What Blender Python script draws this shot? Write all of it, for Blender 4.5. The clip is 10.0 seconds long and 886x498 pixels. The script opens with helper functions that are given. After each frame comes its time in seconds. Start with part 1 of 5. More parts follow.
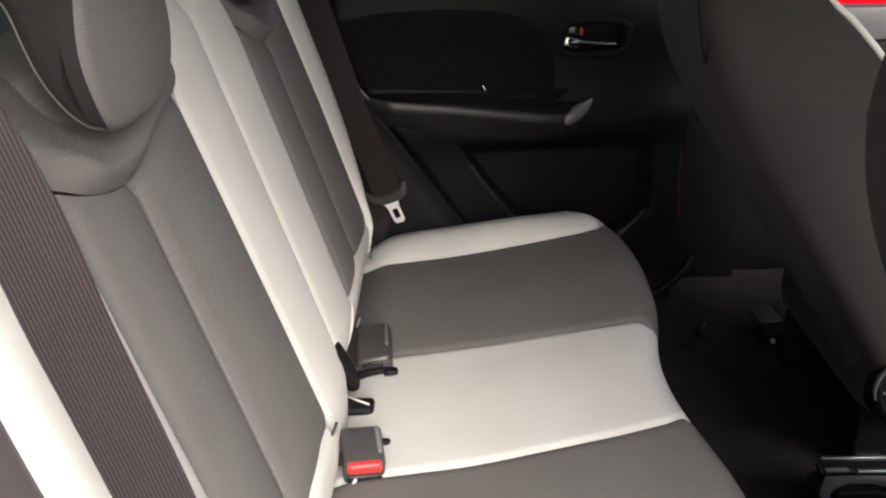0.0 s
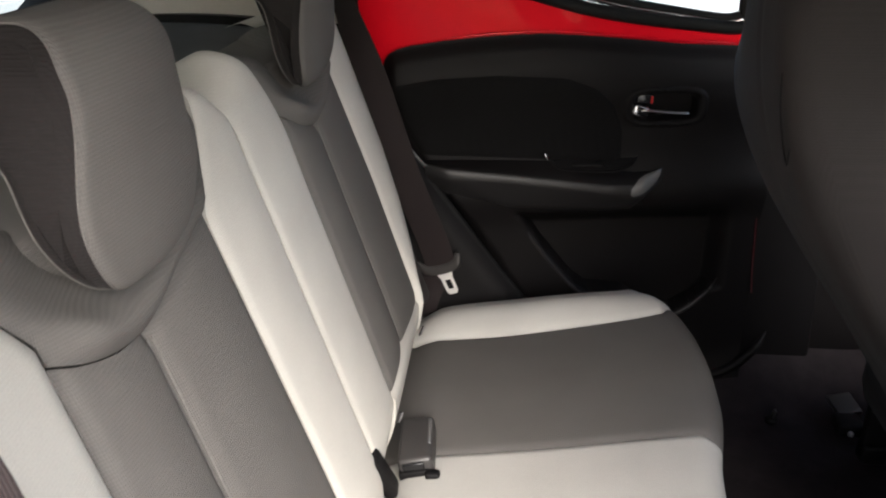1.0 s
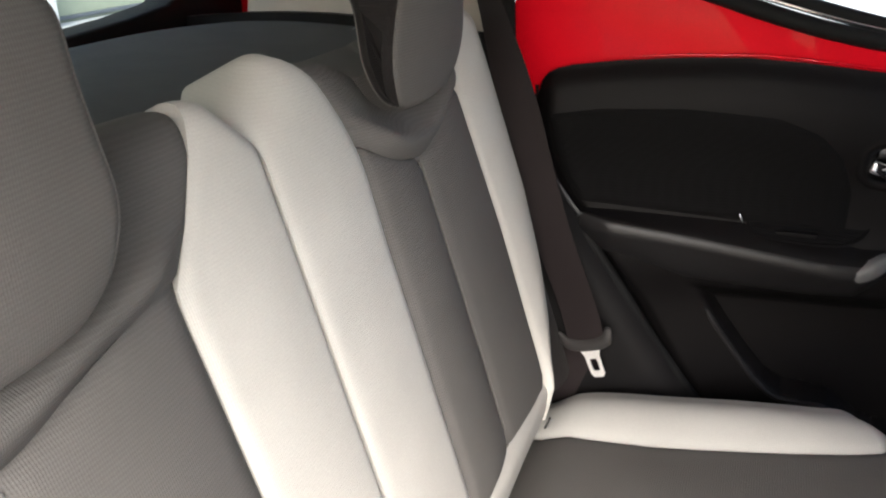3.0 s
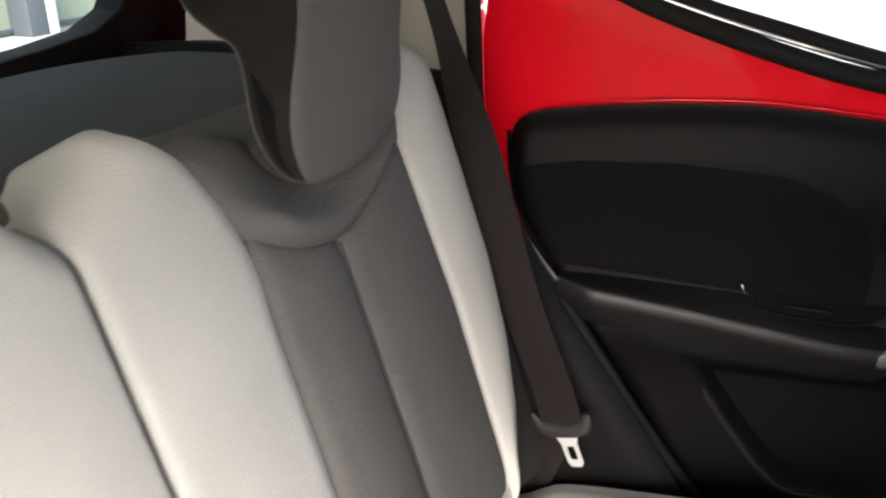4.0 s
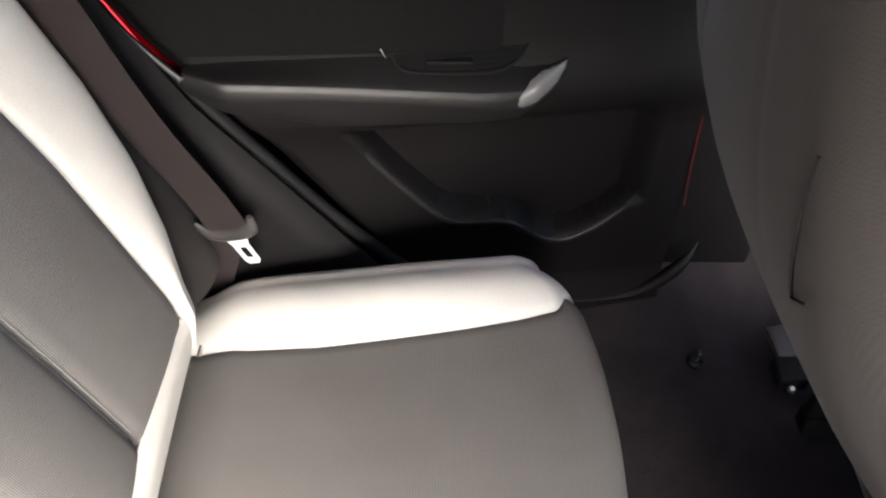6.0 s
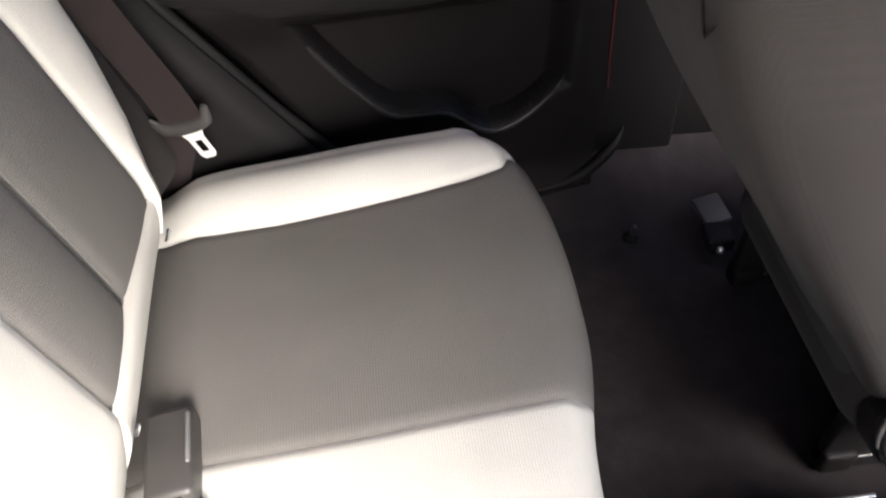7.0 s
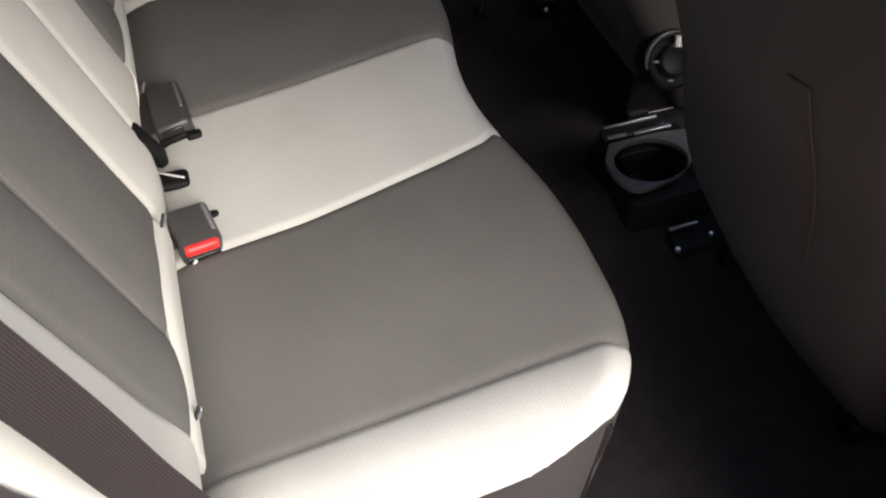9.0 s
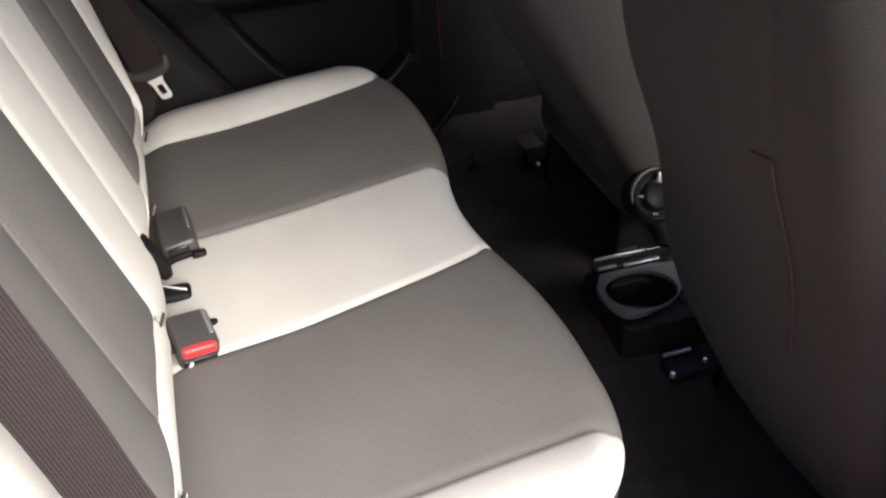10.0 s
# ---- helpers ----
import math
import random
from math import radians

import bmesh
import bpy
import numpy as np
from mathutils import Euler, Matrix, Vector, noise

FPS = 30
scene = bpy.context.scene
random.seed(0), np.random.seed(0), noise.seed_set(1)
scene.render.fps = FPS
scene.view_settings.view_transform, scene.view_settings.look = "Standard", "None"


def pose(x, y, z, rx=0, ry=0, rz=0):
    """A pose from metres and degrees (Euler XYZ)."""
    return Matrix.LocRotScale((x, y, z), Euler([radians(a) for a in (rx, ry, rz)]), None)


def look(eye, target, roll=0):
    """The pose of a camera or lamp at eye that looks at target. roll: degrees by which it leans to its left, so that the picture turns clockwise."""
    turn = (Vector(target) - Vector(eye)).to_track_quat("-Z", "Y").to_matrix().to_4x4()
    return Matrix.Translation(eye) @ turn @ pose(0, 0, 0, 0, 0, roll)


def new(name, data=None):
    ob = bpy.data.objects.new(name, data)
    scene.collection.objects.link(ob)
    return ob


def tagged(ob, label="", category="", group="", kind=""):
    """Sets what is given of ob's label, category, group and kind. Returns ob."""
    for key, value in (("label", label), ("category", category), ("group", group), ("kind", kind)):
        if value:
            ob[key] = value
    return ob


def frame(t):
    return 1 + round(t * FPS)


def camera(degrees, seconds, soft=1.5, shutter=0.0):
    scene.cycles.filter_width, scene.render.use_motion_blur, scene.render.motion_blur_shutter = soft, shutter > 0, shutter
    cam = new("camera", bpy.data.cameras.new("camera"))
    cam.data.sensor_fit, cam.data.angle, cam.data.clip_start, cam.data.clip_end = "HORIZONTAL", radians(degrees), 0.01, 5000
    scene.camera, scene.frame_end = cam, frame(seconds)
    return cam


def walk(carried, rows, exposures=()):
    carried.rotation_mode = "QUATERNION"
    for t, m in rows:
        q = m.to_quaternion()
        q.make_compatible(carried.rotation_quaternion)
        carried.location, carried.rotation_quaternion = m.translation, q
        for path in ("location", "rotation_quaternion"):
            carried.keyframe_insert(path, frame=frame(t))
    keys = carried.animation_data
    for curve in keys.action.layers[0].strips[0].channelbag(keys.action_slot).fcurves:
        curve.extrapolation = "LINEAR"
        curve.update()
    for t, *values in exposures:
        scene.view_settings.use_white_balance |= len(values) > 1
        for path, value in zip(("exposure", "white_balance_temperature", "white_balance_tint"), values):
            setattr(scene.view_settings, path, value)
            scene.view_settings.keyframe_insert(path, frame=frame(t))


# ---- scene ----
cam = camera(56.5, 10.0, soft=2.1, shutter=0.25)
PATH = [
    (0, (0.169, -0.404, 1.089), (0.124, 1.403, 0.234), -1.0),
    (0.5, (0.197, -0.365, 1.128), (0.027, 1.45, 0.307), -1.0),
    (1, (0.187, -0.285, 1.173), (-0.017, 1.522, 0.342), -1.0),
    (1.5, (0.204, -0.2, 1.113), (-0.025, 1.614, 0.302), -1.1),
    (2, (0.215, -0.097, 1.041), (-0.12, 1.707, 0.247), -1.4),
    (2.5, (0.22, -0.019, 1.083), (-0.339, 1.731, 0.293), -1.1),
    (2.7, (0.222, 0.005, 1.104), (-0.392, 1.734, 0.308), -0.8),
    (3.8, (0.222, 0.182, 1.124), (-0.502, 1.874, 0.341), -0.9),
    (4, (0.227, 0.247, 1.132), (-0.476, 1.944, 0.341), -0.3),
    (4.5, (0.269, 0.377, 1.166), (-0.285, 2.096, 0.307), 0.1),
    (5, (0.293, 0.405, 1.195), (-0.047, 2.09, 0.173), -0.1),
    (5.5, (0.292, 0.431, 1.225), (0.159, 1.9, -0.126), 0.4),
    (5.7, (0.291, 0.441, 1.232), (0.222, 1.826, -0.209), 0.6),
    (6.8, (0.269, 0.318, 1.191), (0.414, 1.653, -0.291), 0.3),
    (7, (0.256, 0.263, 1.167), (0.425, 1.609, -0.303), 0.4),
    (7.5, (0.238, 0.131, 1.152), (0.486, 1.424, -0.353), 0.6),
    (8, (0.186, -0.049, 1.17), (0.495, 1.188, -0.37), -0.0),
    (8.5, (0.133, -0.21, 1.205), (0.497, 1.002, -0.344), 0.0),
    (9, (0.121, -0.322, 1.184), (0.528, 0.919, -0.331), 0.3),
    (9.5, (0.107, -0.394, 1.166), (0.556, 0.984, -0.213), 0.2),
    (10, (0.103, -0.422, 1.12), (0.598, 1.122, -0.051), -0.0),
]
walk(cam, [(t, look(eye, target, roll)) for t, eye, target, roll in PATH],
     exposures=[(0, 1.95), (0.5, 2.12), (1.0, 2.05), (1.5, 2.1), (2.0, 2.1), (2.7, 2.52), (3.8, 2.52), (4.1, 2.75), (4.6, 3.2), (5.0, 3.45), (5.5, 3.6), (6.8, 3.4), (7.5, 2.45), (8.0, 1.97), (8.5, 1.87), (9.0, 1.64), (9.5, 1.85), (10, 2.15)])

# ---- sky and sun ----
world = bpy.data.worlds.new("world")
scene.world = world
world.use_nodes = True
wn = world.node_tree.nodes
sky = wn.new("ShaderNodeTexSky")
sky.sky_type, sky.sun_disc = "NISHITA", False
sky.sun_elevation, sky.sun_rotation = radians(38), radians(162)
sky.dust_density = 3.0
wn["Background"].inputs["Strength"].default_value = 0.10
world.node_tree.links.new(sky.outputs[0], wn["Background"].inputs[0])
sun = new("sun", bpy.data.lights.new("sun", "SUN"))
sun.data.energy, sun.data.angle, sun.data.color = 2.0, radians(50), (1.0, 0.975, 0.955)
sun.matrix_world = look((1.3, -3.0, 2.35), (0, 0, 0))


# ---- materials ----
def material(name, base, rough=0.6, metal=0.0, vary=0.12, scale=18.0, bump=0.0, bump_scale=300.0, spec=0.5, coat=0.0, sheen=0.0):
    """A node material: base colour broken up at two scales, with a fine relief."""
    m = bpy.data.materials.new(name)
    m.use_nodes = True
    nt = m.node_tree
    b = nt.nodes["Principled BSDF"]
    b.inputs["Roughness"].default_value = rough
    b.inputs["Metallic"].default_value = metal
    b.inputs["Specular IOR Level"].default_value = spec
    b.inputs["Coat Weight"].default_value = coat
    b.inputs["Coat Roughness"].default_value = 0.05
    b.inputs["Sheen Weight"].default_value = sheen
    b.inputs["Sheen Roughness"].default_value = 0.4
    tc = nt.nodes.new("ShaderNodeTexCoord")
    n1 = nt.nodes.new("ShaderNodeTexNoise")
    n1.inputs["Scale"].default_value, n1.inputs["Detail"].default_value = scale, 3
    n2 = nt.nodes.new("ShaderNodeTexNoise")
    n2.inputs["Scale"].default_value, n2.inputs["Detail"].default_value = bump_scale, 2
    add = nt.nodes.new("ShaderNodeMath")
    add.operation = "ADD"
    ramp = nt.nodes.new("ShaderNodeMapRange")
    ramp.inputs["From Min"].default_value, ramp.inputs["From Max"].default_value = 0.6, 1.4
    ramp.inputs["To Min"].default_value, ramp.inputs["To Max"].default_value = 1 - vary, 1 + vary
    mul = nt.nodes.new("ShaderNodeVectorMath")
    mul.operation = "SCALE"
    mul.inputs[0].default_value = base
    for n in (n1, n2):
        nt.links.new(tc.outputs["Object"], n.inputs["Vector"])
    nt.links.new(n1.outputs["Fac"], add.inputs[0])
    nt.links.new(n2.outputs["Fac"], add.inputs[1])
    nt.links.new(add.outputs[0], ramp.inputs["Value"])
    nt.links.new(ramp.outputs[0], mul.inputs["Scale"])
    nt.links.new(mul.outputs[0], b.inputs["Base Color"])
    if bump:
        bp = nt.nodes.new("ShaderNodeBump")
        bp.inputs["Strength"].default_value, bp.inputs["Distance"].default_value = bump, 0.001
        nt.links.new(n2.outputs["Fac"], bp.inputs["Height"])
        nt.links.new(bp.outputs[0], b.inputs["Normal"])
    return m


def fabric(name, base, rib=0.0019, rough=0.9, vary=0.1, depth=0.5, thread=0.12, axes="YZ", sheen=0.0, knots=1.0, tilt=0.0):
    """Knitted seat cloth: fine ribs of threads one way and knots along them, with soft larger shading."""
    m = material(name, base, rough, vary=vary, scale=9.0, bump_scale=700.0, spec=0.2, sheen=sheen)
    nt = m.node_tree
    b = nt.nodes["Principled BSDF"]
    tc = nt.nodes.new("ShaderNodeTexCoord")
    mp = nt.nodes.new("ShaderNodeMapping")
    mp.inputs["Rotation"].default_value = (0, radians(tilt), 0)
    nt.links.new(tc.outputs["Object"], mp.inputs["Vector"])
    waves = []
    for axis, period in ((axes[0], rib), (axes[1], rib * 1.6)):
        w = nt.nodes.new("ShaderNodeTexWave")
        w.bands_direction = axis
        w.inputs["Scale"].default_value = 2 * math.pi / period / 20.0
        w.inputs["Distortion"].default_value, w.inputs["Detail"].default_value = 0.6, 1.0
        w.inputs["Detail Scale"].default_value = 3.0
        nt.links.new(mp.outputs[0], w.inputs["Vector"])
        waves.append(w)
    mix = nt.nodes.new("ShaderNodeMath")
    mix.operation = "MULTIPLY_ADD"
    nt.links.new(waves[1].outputs["Fac"], mix.inputs[0])
    mix.inputs[1].default_value = knots
    nt.links.new(waves[0].outputs["Fac"], mix.inputs[2])
    bp = nt.nodes.new("ShaderNodeBump")
    bp.inputs["Strength"].default_value, bp.inputs["Distance"].default_value = depth, 0.0006
    nt.links.new(mix.outputs[0], bp.inputs["Height"])
    nt.links.new(bp.outputs[0], b.inputs["Normal"])
    old = b.inputs["Base Color"].links[0].from_socket
    rng = nt.nodes.new("ShaderNodeMapRange")
    rng.inputs["From Max"].default_value = 1.0 + knots
    rng.inputs["To Min"].default_value, rng.inputs["To Max"].default_value = 1 - thread, 1 + thread
    sc = nt.nodes.new("ShaderNodeVectorMath")
    sc.operation = "SCALE"
    nt.links.new(mix.outputs[0], rng.inputs["Value"])
    nt.links.new(old, sc.inputs[0])
    nt.links.new(rng.outputs[0], sc.inputs["Scale"])
    nt.links.new(sc.outputs[0], b.inputs["Base Color"])
    return m


def pane(name, tint=(0.95, 0.98, 0.96)):
    m = bpy.data.materials.new(name)
    m.use_nodes = True
    b = m.node_tree.nodes["Principled BSDF"]
    b.inputs["Base Color"].default_value = (*tint, 1)
    b.inputs["Transmission Weight"].default_value = 1.0
    b.inputs["Roughness"].default_value, b.inputs["IOR"].default_value = 0.0, 1.02
    return m


# same cloth twice: backrest copy lifted above the cushion copy to imitate its light
M_LIGHT = fabric("light_cloth_lifted", (0.520, 0.506, 0.468), depth=0.18, thread=0.025)
M_LIGHT_FLAT = fabric("light_cushion_cloth", (0.480, 0.471, 0.441), depth=0.18, thread=0.025, axes="YX")
M_DARK = fabric("dark_cloth", (0.120, 0.1135, 0.107), depth=0.36, thread=0.11)
M_DARK_FLAT = fabric("dark_cushion_cloth", (0.120, 0.1135, 0.107), depth=0.24, thread=0.04, axes="YX")
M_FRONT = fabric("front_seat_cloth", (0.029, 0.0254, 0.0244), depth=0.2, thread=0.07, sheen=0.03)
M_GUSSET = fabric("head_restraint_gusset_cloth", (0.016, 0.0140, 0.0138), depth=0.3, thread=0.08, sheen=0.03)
M_FOAM = material("seat_backing", (0.03, 0.03, 0.03), 0.9)
M_BELT = fabric("belt_webbing", (0.0210, 0.0158, 0.0162), rib=0.0025, rough=0.6, depth=0.7, thread=0.3, axes="XZ", sheen=0.05, knots=0.15, tilt=12)
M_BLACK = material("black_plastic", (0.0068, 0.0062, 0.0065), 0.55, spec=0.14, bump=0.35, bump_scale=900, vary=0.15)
M_SOFT = material("charcoal_plastic", (0.0074, 0.0066, 0.0068), 0.5, spec=0.14, bump=0.4, bump_scale=800, vary=0.12)
M_INSERT = fabric("door_insert_cloth", (0.0036, 0.0033, 0.0035), rib=0.003, rough=0.9, depth=0.3, thread=0.1, sheen=0.06)
M_GLOSS = material("piano_black", (0.012, 0.012, 0.013), 0.15, vary=0.05)
M_ARM = material("armrest_vinyl", (0.0165, 0.0155, 0.016), 0.38, spec=0.4, bump=0.3, bump_scale=900, vary=0.1)
M_TIP = material("corner_highlight_grey", (0.15, 0.15, 0.15), 0.28, vary=0.08)
M_GREY = material("satin_grey_plastic", (0.13, 0.13, 0.13), 0.35, vary=0.08, bump=0.1)
M_TRIM_EDGE = material("grey_trim_edge", (0.055, 0.055, 0.057), 0.35, vary=0.1)
M_RIM = material("cup_rim_plastic", (0.085, 0.08, 0.08), 0.4, vary=0.08)
M_SILVER = material("satin_silver", (0.55, 0.55, 0.56), 0.3, 0.9, vary=0.08)
M_CHROME = material("chrome", (0.8, 0.8, 0.82), 0.12, 1.0, vary=0.03)
M_STEEL = material("tongue_steel", (0.88, 0.86, 0.83), 0.45, 0.3, vary=0.08)
M_RED = material("red_car_paint", (0.92, 0.004, 0.018), 0.45, spec=0.06, vary=0.04, coat=0.06)
M_LACQUER = material("red_lacquer_edge", (0.90, 0.003, 0.020), 0.25, spec=0.5, vary=0.04, coat=1.0)
M_BUTTON = material("red_button_plastic", (0.75, 0.03, 0.03), 0.4, vary=0.05)
M_RUBBER = material("rubber_seal", (0.010, 0.010, 0.010), 0.7, spec=0.2, vary=0.1)
M_CARPET = material("floor_carpet", (0.0185, 0.0150, 0.0162), 1.0, spec=0.2, bump=1.0, bump_scale=500, vary=0.4, scale=30)
M_SHELF = material("grey_felt", (0.06, 0.064, 0.068), 0.95, bump=0.6, bump_scale=600, vary=0.15)
M_MAUVE = material("brown_grey_plastic", (0.075, 0.060, 0.058), 0.6, bump=0.3, bump_scale=800, vary=0.1)
M_BEIGE = material("beige_trim", (0.55, 0.5, 0.44), 0.6, bump=0.2, bump_scale=700, vary=0.06)
M_HEAD = material("headliner_cloth", (0.5, 0.48, 0.45), 0.95, bump=0.3, bump_scale=600, vary=0.06)
M_GLASS = pane("window_glass")
M_BUCKLE = material("buckle_plastic", (0.045, 0.042, 0.041), 0.38, vary=0.08, bump=0.15, bump_scale=900)
M_STITCH = material("grey_stitching", (0.135, 0.128, 0.12), 0.8, vary=0.25, scale=220)
M_REDLINE = material("dull_red_paint", (0.085, 0.008, 0.010), 0.5, vary=0.1)
M_TAG = material("white_label", (0.75, 0.75, 0.73), 0.6, vary=0.04)
M_THREAD = material("red_thread", (0.030, 0.015, 0.0145), 0.8, vary=0.1)
M_GROUND = material("pale_concrete", (0.5, 0.5, 0.48), 0.85, vary=0.15, scale=0.6, bump=0.2, bump_scale=40)
M_RENDER = material("pale_wall_paint", (0.17, 0.20, 0.15), 0.8, vary=0.08, scale=1.5, bump_scale=30)
M_SLATE = material("slate_grey_paint", (0.055, 0.065, 0.075), 0.6, vary=0.08, scale=2, bump_scale=40)
M_WHITE = material("white_paint", (0.36, 0.38, 0.38), 0.6, vary=0.05, scale=2, bump_scale=40)


# ---- builders ----
def mesh(name, verts, faces, smooth=True):
    me = bpy.data.meshes.new(name)
    me.from_pydata([tuple(map(float, v)) for v in verts], [], [tuple(f) for f in faces])
    if smooth:
        me.polygons.foreach_set("use_smooth", [True] * len(me.polygons))
    me.update()
    return me


def thing(name, label, category, at=(0, 0, 0), group="", kind=""):
    ob = new(name)
    ob.location = at
    ob.empty_display_size = 0.02
    return tagged(ob, label, category, group, kind)


def part(name, me, mat, parent=None, label=""):
    """One mesh object under a thing or a part; its mesh is in world coordinates."""
    if isinstance(me, bmesh.types.BMesh):
        bm, me = me, bpy.data.meshes.new(name)
        bmesh.ops.recalc_face_normals(bm, faces=bm.faces)
        bm.to_mesh(me)
        bm.free()
    me.materials.append(mat)
    ob = new(name, me)
    if parent is not None:
        ob.parent = parent
        root, shift = parent, Vector()
        while root is not None:
            shift += root.location
            root = root.parent
        if shift.length > 0:
            me.transform(Matrix.Translation(-shift))
    if label:
        tagged(ob, label)
    return ob


def smooth_by_angle(me, degrees=40):
    bm = bmesh.new()
    bm.from_mesh(me)
    for f in bm.faces:
        f.smooth = True
    for e in bm.edges:
        if len(e.link_faces) == 2 and e.calc_face_angle(0) > radians(degrees):
            e.smooth = False
    bm.to_mesh(me)
    bm.free()
    return me


def spaced(n, grip=0.06):
    """n + 1 steps from 0 to 1, closer together near both ends."""
    t = np.linspace(0, 1, n + 1)
    return (1 - grip * 8) * t + grip * 8 * (0.5 - 0.5 * np.cos(math.pi * t)) if grip * 8 < 1 else 0.5 - 0.5 * np.cos(math.pi * t)


def shell(fn, us, vs, thick=0.012, name="panel"):
    """A padded skin with thickness: fn(u, v) on a grid, and its inner face, joined round the rim."""
    P = np.array([[fn(u, v) for v in vs] for u in us])
    du, dv = np.gradient(P, axis=0), np.gradient(P, axis=1)
    N = np.cross(du, dv)
    N /= np.maximum(np.linalg.norm(N, axis=2, keepdims=True), 1e-9)
    Q = P - N * thick
    nu, nv = len(us), len(vs)
    verts = list(P.reshape(-1, 3)) + list(Q.reshape(-1, 3))
    k = nu * nv
    i = lambda a, b: a * nv + b
    faces = []
    for a in range(nu - 1):
        for b in range(nv - 1):
            f = (i(a, b), i(a + 1, b), i(a + 1, b + 1), i(a, b + 1))
            faces += [f, tuple(k + q for q in reversed(f))]
    rim = [i(0, b) for b in range(nv)] + [i(a, nv - 1) for a in range(1, nu)] + [i(nu - 1, b) for b in range(nv - 2, -1, -1)] + [i(a, 0) for a in range(nu - 2, 0, -1)]
    for a, b in zip(rim, rim[1:] + rim[:1]):
        faces.append((a, b, k + b, k + a))
    return smooth_by_angle(mesh(name, verts, faces), 60)


def slab(outline, place, depth, name="slab", bevel=0.0, hole=None):
    """A plate: outline of (a, b) points, place(a, b, d) -> world, from d = 0 to depth. hole: an inner outline with as many points."""
    n = len(outline)
    verts = [place(a, b, 0) for a, b in outline] + [place(a, b, depth) for a, b in outline]
    faces = [(i, (i + 1) % n, n + (i + 1) % n, n + i) for i in range(n)]
    if hole is None:
        faces += [tuple(range(n - 1, -1, -1)), tuple(range(n, 2 * n))]
    else:
        verts += [place(a, b, 0) for a, b in hole] + [place(a, b, depth) for a, b in hole]
        for i in range(n):
            j = (i + 1) % n
            faces += [(2 * n + i, 3 * n + i, 3 * n + j, 2 * n + j), (j, i, 2 * n + i, 2 * n + j), (n + i, n + j, 3 * n + j, 3 * n + i)]
    bm = bmesh.new()
    bm.from_mesh(mesh(name, verts, faces, False))
    bmesh.ops.recalc_face_normals(bm, faces=bm.faces)
    if bevel:
        sharp = [e for e in bm.edges if len(e.link_faces) == 2 and e.calc_face_angle(0) > radians(35)]
        bmesh.ops.bevel(bm, geom=sharp, offset=bevel, segments=3, profile=0.5, affect="EDGES", clamp_overlap=True)
    me = bpy.data.meshes.new(name)
    bm.to_mesh(me)
    bm.free()
    return smooth_by_angle(me, 45)


def box(centre, size, bevel=0.003, turn=None, name="box", taper=1.0):
    bm = bmesh.new()
    bmesh.ops.create_cube(bm, size=1)
    for v in bm.verts:
        k = taper if v.co.z > 0 else 1.0
        v.co = Vector((v.co.x * size[0] * k, v.co.y * size[1] * k, v.co.z * size[2]))
    if bevel:
        bmesh.ops.bevel(bm, geom=bm.edges[:], offset=bevel, segments=3, profile=0.5, affect="EDGES", clamp_overlap=True)
    m = Matrix.Translation(centre) @ (turn.to_4x4() if turn is not None else Matrix.Identity(4))
    bmesh.ops.transform(bm, matrix=m, verts=bm.verts)
    me = bpy.data.meshes.new(name)
    bm.to_mesh(me)
    bm.free()
    return smooth_by_angle(me, 40)


def tube(points, radius, name="tube", sides=10, closed=False, flat=1.0, up=(0, 0, 1)):
    """A round or flattened bar swept along points."""
    pts = [Vector(p) for p in points]
    n, verts, faces = len(pts), [], []
    for i, p in enumerate(pts):
        a = pts[(i - 1) % n] if (i or closed) else p
        b = pts[(i + 1) % n] if (i < n - 1 or closed) else p
        d = (b - a).normalized()
        s = d.cross(Vector(up))
        s = s.normalized() if s.length > 1e-5 else d.orthogonal().normalized()
        w = s.cross(d).normalized()
        r = radius[i] if isinstance(radius, (list, tuple)) else radius
        for k in range(sides):
            q = 2 * math.pi * k / sides
            verts.append(p + s * (r * math.cos(q)) + w * (r * flat * math.sin(q)))
    for i in range(n if closed else n - 1):
        for k in range(sides):
            a, b = i * sides + k, i * sides + (k + 1) % sides
            c = ((i + 1) % n) * sides
            faces.append((a, b, c + (k + 1) % sides, c + k))
    if not closed:
        faces += [tuple(range(sides - 1, -1, -1)), tuple(range((n - 1) * sides, n * sides))]
    return smooth_by_angle(mesh(name, verts, faces), 50)


def curve_through(points, steps=8):
    """A smooth line through points (Catmull-Rom)."""
    p = [Vector(q) for q in points]
    p = [p[0] * 2 - p[1]] + p + [p[-1] * 2 - p[-2]]
    out = []
    for i in range(1, len(p) - 2):
        for k in range(steps):
            t = k / steps
            a, b, c, d = p[i - 1], p[i], p[i + 1], p[i + 2]
            out.append(0.5 * ((2 * b) + (c - a) * t + (2 * a - 5 * b + 4 * c - d) * t * t + (3 * b - a - 3 * c + d) * t ** 3))
    return out + [p[-2]]


